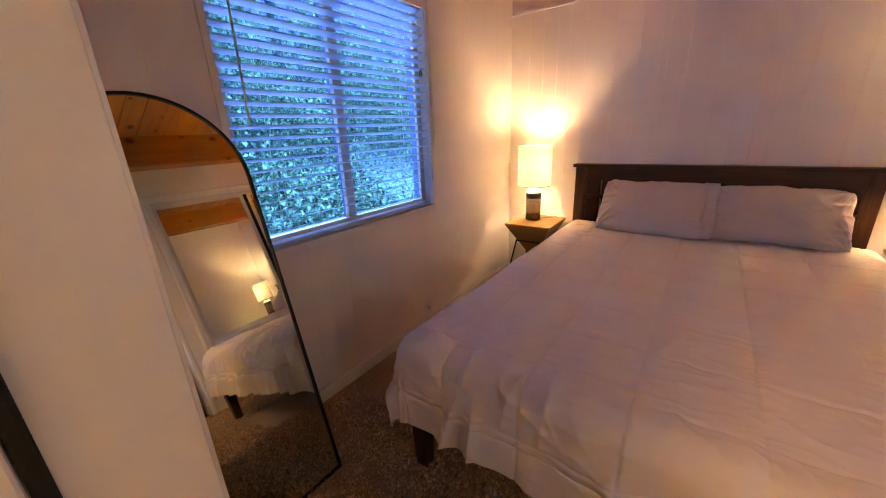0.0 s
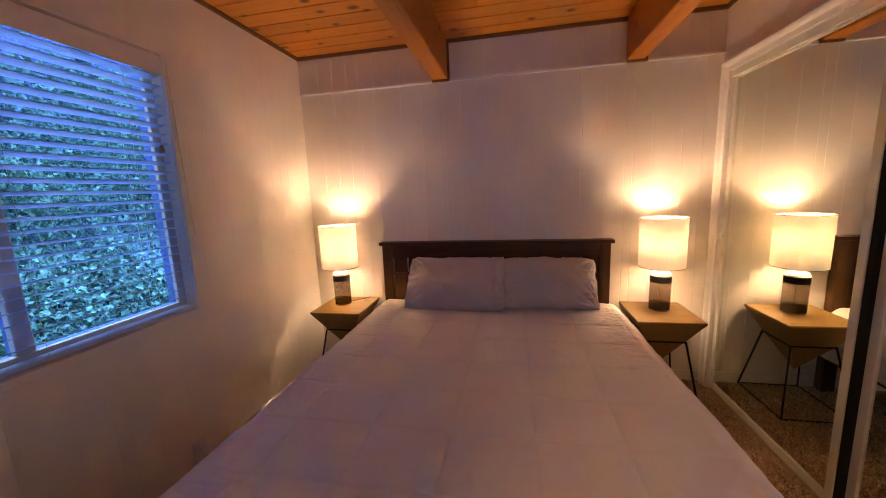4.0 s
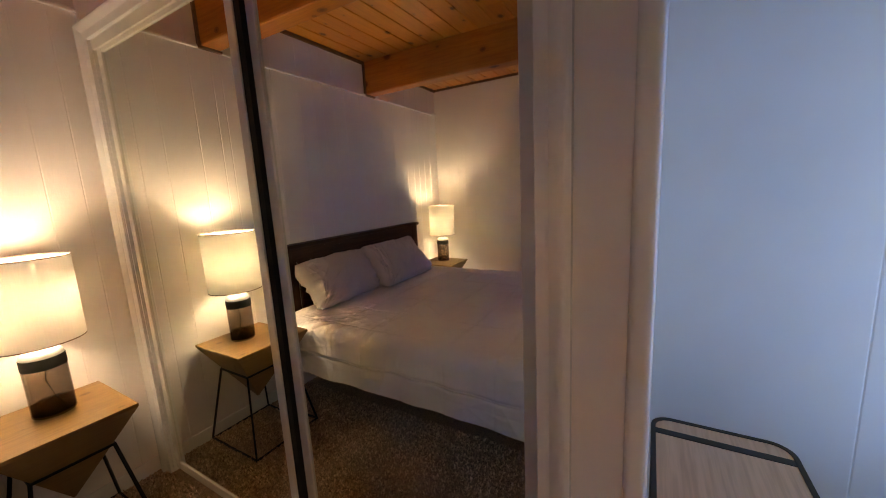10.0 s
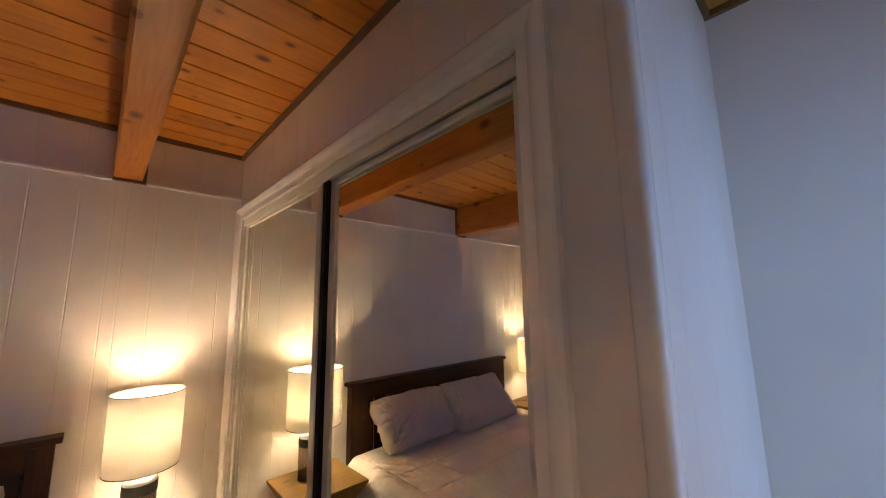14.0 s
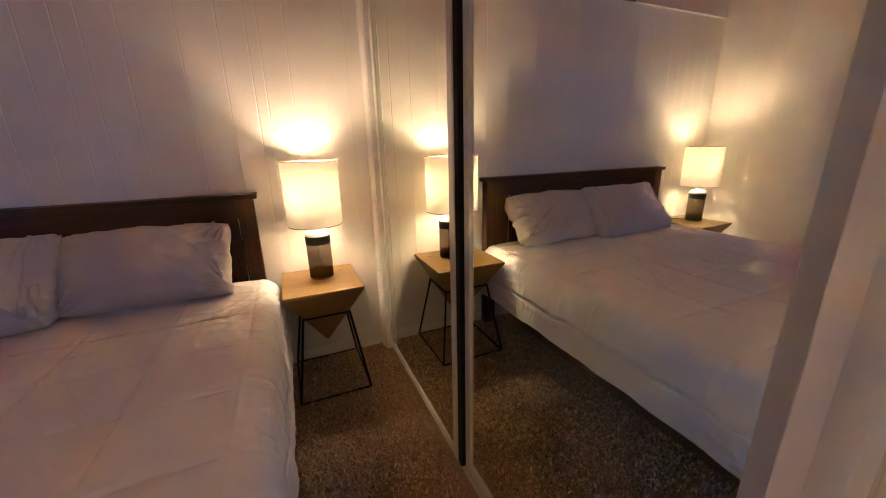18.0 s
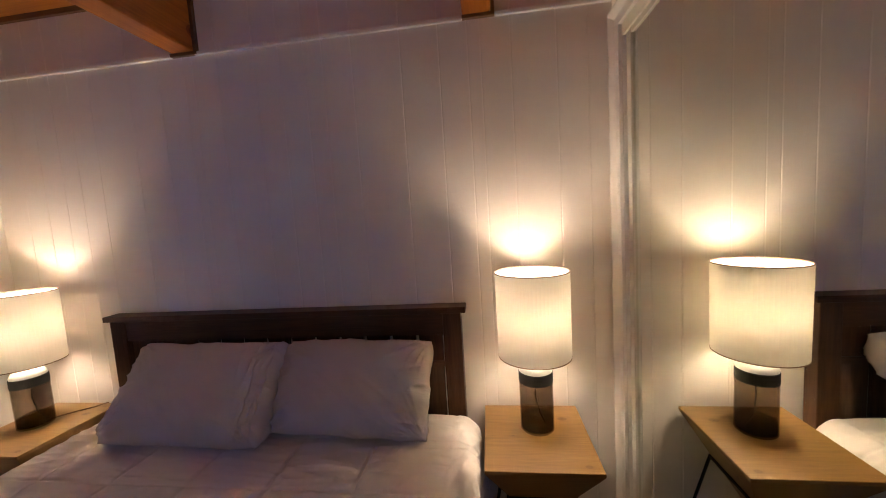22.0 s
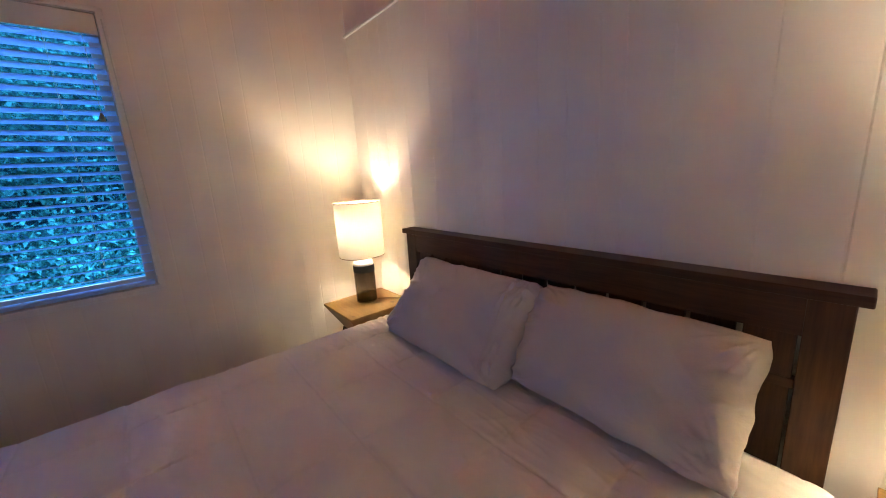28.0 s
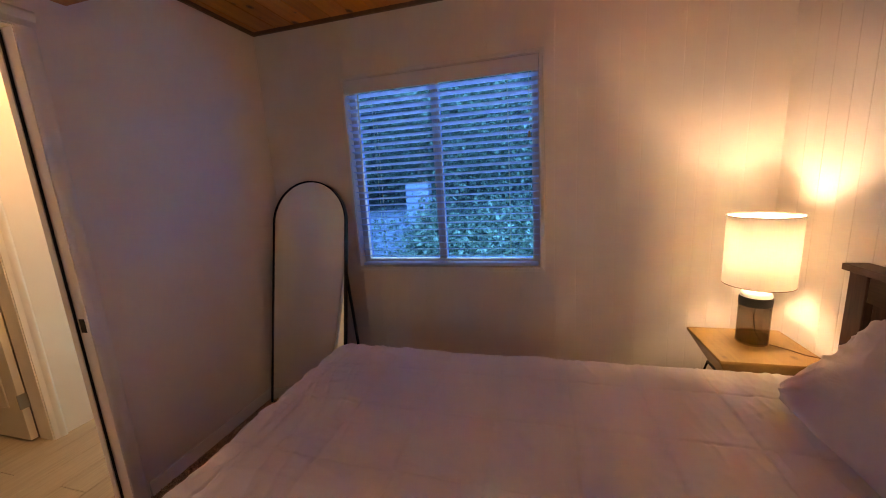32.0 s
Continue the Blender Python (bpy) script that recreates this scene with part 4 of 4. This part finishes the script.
def table_lamp(at):
    ob = thing("table_lamp", "lit table lamp with a drum linen shade and smoked glass base", "lamp", at, "bedside lamps")
    shade = part("shade", lathe([(0.131, 0.285), (0.133, 0.598), (0.1318, 0.598), (0.1298, 0.285)], 64, True), SHADE, ob, "cream linen drum shade", smooth=False)
    for z, r in ((0.285, 0.131), (0.596, 0.133)):
        part("shade_rim", lathe([(r - 0.0018, z - 0.0016), (r + 0.0006, z - 0.0016), (r + 0.0006, z + 0.0022), (r - 0.0018, z + 0.0022)], 64, True), BROWN, shade)
    part("glass_base", lathe([(0.0, 0.001), (0.056, 0.001), (0.061, 0.006), (0.061, 0.186), (0.058, 0.186), (0.058, 0.010), (0.0, 0.010)], 48), SMOKE, ob, "brown smoked glass cylinder", smooth=True)
    part("glass_foot", lathe([(0.0, 0.011), (0.0565, 0.011), (0.0565, 0.046), (0.050, 0.050), (0.0, 0.050)], 48), DEEP, ob, "thick darker glass bottom", smooth=True)
    part("band", lathe([(0.0612, 0.186), (0.0620, 0.188), (0.0620, 0.226), (0.0612, 0.228), (0.058, 0.228), (0.058, 0.186)], 48, True), RUBBER_AND_SHADE, ob, "black band")
    part("shoulder", lathe([(0.060, 0.228), (0.058, 0.240), (0.048, 0.252), (0.030, 0.258), (0.016, 0.262), (0.014, 0.285)], 48), COLLAR, ob, "pale domed shoulder", smooth=True)
    stem = part("stem", lathe([(0.0, 0.255), (0.013, 0.255), (0.013, 0.33), (0.018, 0.335), (0.018, 0.388), (0.0, 0.388)], 24), STEEL, ob)
    bm = bmesh.new()
    pts = [(0.0, 0.0, 0.26), (0.006, 0.004, 0.20), (-0.004, 0.006, 0.13), (0.012, -0.006, 0.06), (0.03, 0.01, 0.016)]
    for a, b in zip(pts, pts[1:]):
        rod(bm, a, b, 0.0022, seg=8)
    part("cord", bm, RUBBER_AND_SHADE, ob)
    bm = bmesh.new()
    for k in range(3):
        a = 2 * math.pi * k / 3
        rod(bm, (0, 0, 0.395), (0.130 * math.cos(a), 0.130 * math.sin(a), 0.593), 0.0014, seg=6)
    part("spider", bm, STEEL, ob)
    bm = bmesh.new()
    bmesh.ops.create_uvsphere(bm, u_segments=20, v_segments=14, radius=0.032, matrix=Matrix.Translation((0, 0, 0.446)) @ Matrix.Diagonal((1, 1, 1.55, 1)))
    part("bulb_base", lathe([(0.0, 0.386), (0.013, 0.387), (0.016, 0.398), (0.020, 0.411), (0.018, 0.412), (0.0, 0.404)], 24), VINYL, stem, "white plastic bulb base", smooth=True)
    part("bulb", bm, BULB, stem, "glowing warm bulb", smooth=True)
    return ob


lamp = table_lamp((2.509, -0.178, 0.572))
copy_thing(lamp, pose(0.312, -0.202, 0.572, 0, 0, 40))



def lamp_cord(points):
    """A thin flex lying on the nightstand and falling down behind it."""
    bm = bmesh.new()
    for a, b in zip(points, points[1:]):
        rod(bm, a, b, 0.0026, seg=8)
    return tagged(part("lamp_cord", bm, BROWN), "thin brown lamp cord hanging behind the nightstand", "cord")


lamp_cord([(0.340, -0.145, 0.5755), (0.385, -0.095, 0.5752), (0.430, -0.060, 0.5752), (0.452, -0.012, 0.574), (0.456, -0.008, 0.54), (0.462, -0.009, 0.30), (0.475, -0.017, 0.10), (0.500, -0.022, 0.006)])

# ---- arched mirror ----
arch = thing("arched_floor_mirror", "tall arched mirror in a thin black frame, leaning on its stand", "mirror", (0.385, -2.64, 0.0))
W, H, LEAN = 0.277, 1.485, 12.6


def arch_outline(w, h, low=0.0, n=36):
    pts = [(-w, low), (w, low)]
    for k in range(n + 1):
        a = math.pi * k / n
        pts.append((w * math.cos(a), h - w + w * math.sin(a)))
    return pts


def arch_ring(wo, ho, wi, hi, low, d0, d1):
    bm = bmesh.new()
    o, i = arch_outline(wo, ho), arch_outline(wi, hi, low)
    rings = [[bm.verts.new((d, p[0], p[1])) for p in s] for s, d in ((o, d0), (o, d1), (i, d1), (i, d0))]
    n = len(o)
    for a, b in ((0, 1), (1, 2), (2, 3), (3, 0)):
        for k in range(n):
            bm.faces.new((rings[a][k], rings[a][(k + 1) % n], rings[b][(k + 1) % n], rings[b][k]))
    bmesh.ops.recalc_face_normals(bm, faces=bm.faces)
    return bm


tilt = pose(0, 0, 0, 0, -LEAN, 0)
fr = part("frame", arch_ring(W, H, W - 0.009, H - 0.009, 0.009, 0.006, -0.026), BLACK, arch, "thin black metal frame")
bm = bmesh.new()
bm.faces.new([bm.verts.new((0.0, p[0], p[1])) for p in arch_outline(W - 0.007, H - 0.007, 0.007)])
bm.normal_update()
r = bmesh.ops.extrude_face_region(bm, geom=list(bm.faces))
bmesh.ops.translate(bm, verts=[v for v in r["geom"] if isinstance(v, bmesh.types.BMVert)], vec=(-0.008, 0, 0))
bmesh.ops.recalc_face_normals(bm, faces=bm.faces)
gl = part("mirror_pane", bm, MIRROR, arch, "clear silvered mirror")
fr.matrix_basis = gl.matrix_basis = tilt
tl = math.tan(radians(LEAN))
bm = bmesh.new()
for s in (-1, 1):
    bar(bm, (-0.95 * tl - 0.035, s * 0.24, 0.95), (-0.345, s * 0.24, 0.008), 0.014)
bar(bm, (-0.345, -0.24, 0.008), (-0.345, 0.24, 0.008), 0.012)
part("stand", bm, BLACK, arch, "black metal easel stand")

# ---- hamper in the alcove ----
ham = thing("laundry_hamper", "pale bamboo laundry hamper with black edging and lid", "hamper", (3.19, -2.325, 0))
hx, hy, hh = 0.20, 0.165, 0.578


def rounded_slab(x, y, r, z0, z1, n=6, rim=None):
    bm = bmesh.new()
    def loop(x, y, r, z):
        out = []
        for cx, cy, a0 in ((x - r, y - r, 0), (-x + r, y - r, 90), (-x + r, -y + r, 180), (x - r, -y + r, 270)):
            for k in range(n + 1):
                a = radians(a0 + 90 * k / n)
                out.append(bm.verts.new((cx + r * math.cos(a), cy + r * math.sin(a), z)))
        return out
    a, b = loop(x, y, r, z0), loop(x, y, r, z1)
    m = len(a)
    for k in range(m):
        bm.faces.new((a[k], a[(k + 1) % m], b[(k + 1) % m], b[k]))
    if rim:
        c = loop(x - rim, y - rim, max(0.004, r - rim), z1)
        d = loop(x - rim, y - rim, max(0.004, r - rim), z0)
        for k in range(m):
            bm.faces.new((b[k], b[(k + 1) % m], c[(k + 1) % m], c[k]))
            bm.faces.new((c[k], c[(k + 1) % m], d[(k + 1) % m], d[k]))
            bm.faces.new((d[k], d[(k + 1) % m], a[(k + 1) % m], a[k]))
    else:
        bm.faces.new(list(reversed(a)))
        bm.faces.new(b)
    bmesh.ops.recalc_face_normals(bm, faces=bm.faces)
    return bm


part("body", rounded_slab(hx, hy, 0.05, 0.012, hh - 0.012), HAMPER, ham)
part("lid", rounded_slab(hx - 0.006, hy - 0.006, 0.05, hh - 0.002, hh + 0.012), BAMBOO, ham, "pale bamboo lid")
part("lid_binding", rounded_slab(hx + 0.003, hy + 0.003, 0.053, hh - 0.016, hh + 0.015, rim=0.012), LEATHERETTE, ham, "black edging")
part("foot_binding", rounded_slab(hx + 0.003, hy + 0.003, 0.053, 0.0, 0.022, rim=0.02), LEATHERETTE, ham, "black edging")
part("side_binding", rounded_slab(hx + 0.002, hy + 0.002, 0.052, hh - 0.055, hh - 0.048, rim=0.01), LEATHERETTE, ham, "black band")
bm = bmesh.new()
box(bm, -hx - 0.004, -hx + 0.03, hy - 0.042, hy - 0.012, 0.02, hh - 0.01, bevel=0.004)
part("edge_binding", bm, LEATHERETTE, ham, "black edging")
part("hinge_band", boxes((hx - 0.085, hx - 0.062, -hy - 0.001, hy + 0.001, hh + 0.011, hh + 0.0145)), LEATHERETTE, ham, "black hinge band")
bm = bmesh.new()
pts = [(-0.05, -hy - 0.002, 0.45), (-0.03, -hy - 0.025, 0.41), (0.0, -hy - 0.032, 0.395), (0.03, -hy - 0.025, 0.41), (0.05, -hy - 0.002, 0.45)]
for a, b in zip(pts, pts[1:]):
    rod(bm, a, b, 0.006, seg=8)
part("handle", bm, LEATHERETTE, ham, "black strap handle")

# ---- outlet, bag ----
out = structure(new("wall_outlet"), "small cream wall outlet with a plug", "outlet")
out.location = (0.0, -1.265, 0.13)
part("cover_plate", boxes((0.0005, 0.006, -0.035, 0.035, -0.057, 0.057), bevel=0.002), VINYL, out)
part("plug", boxes((0.006, 0.035, -0.014, 0.014, 0.008, 0.036), bevel=0.004), VINYL, out)

# ---- outside ----
GRAVEL = material("pale_gravel", (0.36, 0.35, 0.34), 0.95)
gv = coords(GRAVEL)
gn = noise_tex(GRAVEL, gv, 30, 5, 0.7)
pebbles = ramp(GRAVEL, gn, [(0.3, (0.14, 0.13, 0.12)), (0.55, (0.40, 0.39, 0.38)), (0.75, (0.58, 0.57, 0.55))])
soil = ramp(GRAVEL, gn, [(0.3, (0.02, 0.022, 0.015)), (0.7, (0.06, 0.06, 0.04))])
gx = node(GRAVEL, "ShaderNodeSeparateXYZ")
link(GRAVEL, gv, gx.inputs[0])
far = node(GRAVEL, "ShaderNodeMapRange", From_Min=-3.7, From_Max=-4.1)
link(GRAVEL, gx.outputs[0], far.inputs["Value"])
north = node(GRAVEL, "ShaderNodeMapRange", From_Min=0.6, From_Max=-0.4)
link(GRAVEL, gx.outputs[1], north.inputs["Value"])
both = node(GRAVEL, "ShaderNodeMath")
both.operation = "MULTIPLY"
link(GRAVEL, far.outputs[0], both.inputs[0])
link(GRAVEL, north.outputs[0], both.inputs[1])
base_of(GRAVEL, mix(GRAVEL, both.outputs[0], pebbles, soil))
bump(GRAVEL, gn, 0.9, 0.03)
BARK = wood("grey_bark", (0.10, 0.08, 0.065), (0.045, 0.036, 0.03), 2, 0.6, 0.95)


def leaf_material(name, a, b):
    m = material(name, a, 0.85)
    m.node_tree.nodes["Principled BSDF"].inputs["Specular IOR Level"].default_value = 0.08
    g = node(m, "ShaderNodeNewGeometry")
    base_of(m, ramp(m, g.outputs["Random Per Island"], [(0.0, b), (0.6, a), (0.955, tuple(c * 1.5 for c in a)), (1.0, (0.36, 0.20, 0.06))]))
    return m


LEAF = leaf_material("ivy_leaves", (0.022, 0.38, 0.20), (0.006, 0.10, 0.065))


def bank(x, y):
    """Height of the garden slope outside the window."""
    s = max(0.0, -x - 1.2)
    return -0.25 + 0.42 * min(s, 3.2) + 0.5 * min(9.0, max(0.0, s - 3.2)) + 0.05 * math.sin(2.1 * y + x)


bm = bmesh.new()
X = np.concatenate([np.linspace(70, 1, 12), np.linspace(-0.12, -6, 40), np.linspace(-7, -70, 18)])
Y = np.concatenate([np.linspace(-60, -9, 12), np.linspace(-8, 6, 44), np.linspace(7, 60, 12)])
vs = [[bm.verts.new((x, y, bank(x, y) + 0.03 * noise.noise(Vector((x * 3, y * 3, 0))))) for y in Y] for x in X]
for i in range(len(X) - 1):
    for j in range(len(Y) - 1):
        bm.faces.new((vs[i][j], vs[i][j + 1], vs[i + 1][j + 1], vs[i + 1][j]))
bmesh.ops.recalc_face_normals(bm, faces=bm.faces)
structure(part("ground", bm, GRAVEL, smooth=True), "pale gravel slope outside the window", "ground")


def foliage(name, label, count, place, size, seed):
    """Many small folded leaves, joined."""
    rn = random.Random(seed)
    co, faces = [], []
    for _ in range(count):
        c = Vector(place(rn))
        a = Euler((rn.uniform(-1.2, 1.2), rn.uniform(-1.2, 1.2), rn.uniform(0, 6.28))).to_matrix()
        l = size * rn.uniform(0.6, 1.4)
        w = l * 0.38
        k = len(co)
        for p in ((-l / 2, 0, 0), (0, -w, 0.15 * l), (l / 2, 0, -0.1 * l), (0, w, 0.15 * l)):
            co.append(c + a @ Vector(p))
        faces += [(k, k + 1, k + 2), (k, k + 2, k + 3)]
    me = bpy.data.meshes.new(name)
    me.from_pydata(co, [], faces)
    me.materials.append(LEAF)
    return tagged(new(name, me), label, "shrubs", kind="stuff")


def in_hedge(rn):
    y = rn.uniform(-6.5, 4.0)
    x = rn.gauss(-4.1, 0.5)
    if rn.random() < 0.45:
        x = rn.uniform(-3.4, -1.6)
        if not -2.9 < y < 0.8 and rn.random() < 0.85:
            y = rn.uniform(-2.9, 0.8)
        return x, y, bank(x, y) + abs(rn.gauss(0, 0.22)) * (1 + 0.8 * noise.noise(Vector((x * 1.3, y * 1.3, 3))))
    if x > -3.8 and -4.0 < y < -2.75:
        x -= 0.7
    top = (2.8 if y < -0.3 else 1.7) + 1.0 * noise.noise(Vector((y * 0.9, 0, 9)))
    return x, y, bank(x, y) + rn.random() ** 0.8 * top


foliage("ivy_shrubs", "dense dark green ivy and shrubs on the slope", 90000, in_hedge, 0.06, 11)


def on_hill(rn):
    x, y = -4.6 - 9.0 * rn.random() ** 0.8, rn.uniform(-15, 11)
    if y > 0 and rn.random() < 0.85:
        y = -abs(y)
    return x, y, bank(x, y) + abs(rn.gauss(0, 0.45)) * (1.2 + noise.noise(Vector((x * 0.7, y * 0.7, 5))))


foliage("hillside_shrubs", "dense bluish-green shrubs covering the hillside", 60000, on_hill, 0.2, 12)


def tree(x, y, h, r, seed):
    rn = random.Random(seed)
    ob = thing("tree", "tall dark tree behind the shrubs", "tree", (x, y, bank(x, y) - 0.1), "trees outside")
    bm = bmesh.new()
    p = Vector((0, 0, 0))
    for k in range(6):
        q = p + Vector((rn.uniform(-0.08, 0.08), rn.uniform(-0.08, 0.08), h / 6))
        rod(bm, p, q, r * (1 - k / 8), r * (1 - (k + 1) / 8), 12)
        p = q
    for k in range(9):
        a, z = rn.uniform(0, 6.28), h * rn.uniform(0.35, 0.95)
        rod(bm, (0, 0, z), (1.2 * math.cos(a), 1.2 * math.sin(a), z + rn.uniform(0.1, 0.7)), r * 0.3, r * 0.08, 6)
    part("trunk", bm, BARK, ob)
    co, faces = [], []
    for _ in range(2600):
        a, rad = rn.uniform(0, 6.28), 1.5 * math.sqrt(rn.random())
        z = h * rn.uniform(0.42, 1.1)
        c = Vector((rad * math.cos(a), rad * math.sin(a), z))
        if noise.noise(c * 1.4 + Vector((seed, 0, 0))) < -0.05:
            continue
        m = Euler((rn.uniform(-1, 1), rn.uniform(-1, 1), rn.uniform(0, 6.28))).to_matrix()
        k = len(co)
        for v in ((-0.09, 0, 0), (0, -0.04, 0.02), (0.09, 0, -0.02), (0, 0.04, 0.02)):
            co.append(c + m @ Vector(v))
        faces += [(k, k + 1, k + 2), (k, k + 2, k + 3)]
    me = bpy.data.meshes.new("crown")
    me.from_pydata(co, [], faces)
    me.materials.append(LEAF)
    new("crown", me).parent = ob


tree(-5.2, -4.6, 6.5, 0.13, 1)
tree(-6.5, -1.6, 7.0, 0.15, 2)
tree(-5.8, 1.6, 6.0, 0.12, 3)
tree(-7.5, 4.2, 7.5, 0.16, 4)
tree(-7.0, -7.5, 7.0, 0.15, 5)
tree(-2.1, -3.40, 5.5, 0.05, 6)

tagged(part("utility_box", boxes((-3.80, -3.58, -3.34, -2.93, bank(-3.7, -3.3) - 0.05, 1.39), bevel=0.02), VINYL), "pale box half hidden by the shrubs", "utility box")
bm = bmesh.new()
for a, b in (((-1.75, -1.62, 0.1), (-1.6, -1.34, 0.76)), ((-1.75, -1.62, 0.1), (-1.55, -1.52, 0.72)), ((-1.8, -1.5, 0.1), (-1.62, -1.20, 0.64))):
    rod(bm, a, b, 0.007, 0.003, seg=6)
tagged(part("dry_twigs", bm, BARK), "thin bare twigs standing among the ivy", "twigs")

# chain-link fence behind the shrubs
fence = thing("chain_link_fence", "grey chain-link fence behind the shrubs", "fence", (-4.9, 0, 0))
zb, zt = bank(-4.9, 0) + 0.3, bank(-4.9, 0) + 1.75
for y in np.arange(-7, 6.1, 2.1):
    part("post", rod(bmesh.new(), (0, y, zb - 0.6), (0, y, zt + 0.05), 0.03), STEEL, fence)
part("top_rail", rod(bmesh.new(), (0, -7, zt), (0, 6, zt), 0.02), STEEL, fence)
co, faces = [], []
for k in range(-14, 120):
    for s in (1, -1):
        a = -7 + k * 0.11
        y0, y1, za, zc = a, a + s * (zt - zb), zb, zt
        k0 = len(co)
        co += [(0, y0 - 0.004, za), (0, y0 + 0.004, za), (0, y1 + 0.004, zc), (0, y1 - 0.004, zc)]
        faces.append((k0, k0 + 1, k0 + 2, k0 + 3))
me = bpy.data.meshes.new("wire_mesh")
me.from_pydata(co, [], faces)
me.materials.append(STEEL)
new("wire_mesh", me).parent = fence

# ---- carpet pile ----
PILE = material("carpet_tufts", (0.2, 0.14, 0.09), 1.0)
pg = node(PILE, "ShaderNodeNewGeometry")
base_of(PILE, ramp(PILE, pg.outputs["Random Per Island"], [(0.0, (0.28, 0.17, 0.105)), (0.35, (0.52, 0.34, 0.22)), (0.7, (0.66, 0.45, 0.30)), (1.0, (0.78, 0.57, 0.40))]))
rn = random.Random(21)
co, faces = [], []
for x0, x1, y0, y1, count in ((2.05, XE - 0.01, -2.35, -0.02, 34000), (0.05, 1.4, YS + 0.02, -2.0, 20000), (1.4, XR - 0.05, YS + 0.02, -2.2, 12000)):
    for _ in range(count):
        x, y = rn.uniform(x0, x1), rn.uniform(y0, y1)
        a, l, w = rn.uniform(0, 6.283), rn.uniform(0.006, 0.013), rn.uniform(0.002, 0.004)
        tx, ty = rn.gauss(0, 0.005), rn.gauss(0, 0.005)
        dx, dy = w * math.cos(a), w * math.sin(a)
        k = len(co)
        co += [(x - dx, y - dy, -0.001), (x + dx, y + dy, -0.001), (x + tx + dx, y + ty + dy, l), (x + tx - dx, y + ty - dy, l * 0.9)]
        faces.append((k, k + 1, k + 2, k + 3))
me = bpy.data.meshes.new("carpet_pile")
me.from_pydata(co, [], faces)
me.materials.append(PILE)
tagged(new("carpet_pile", me), "speckled brown carpet tufts", "carpet", kind="stuff")
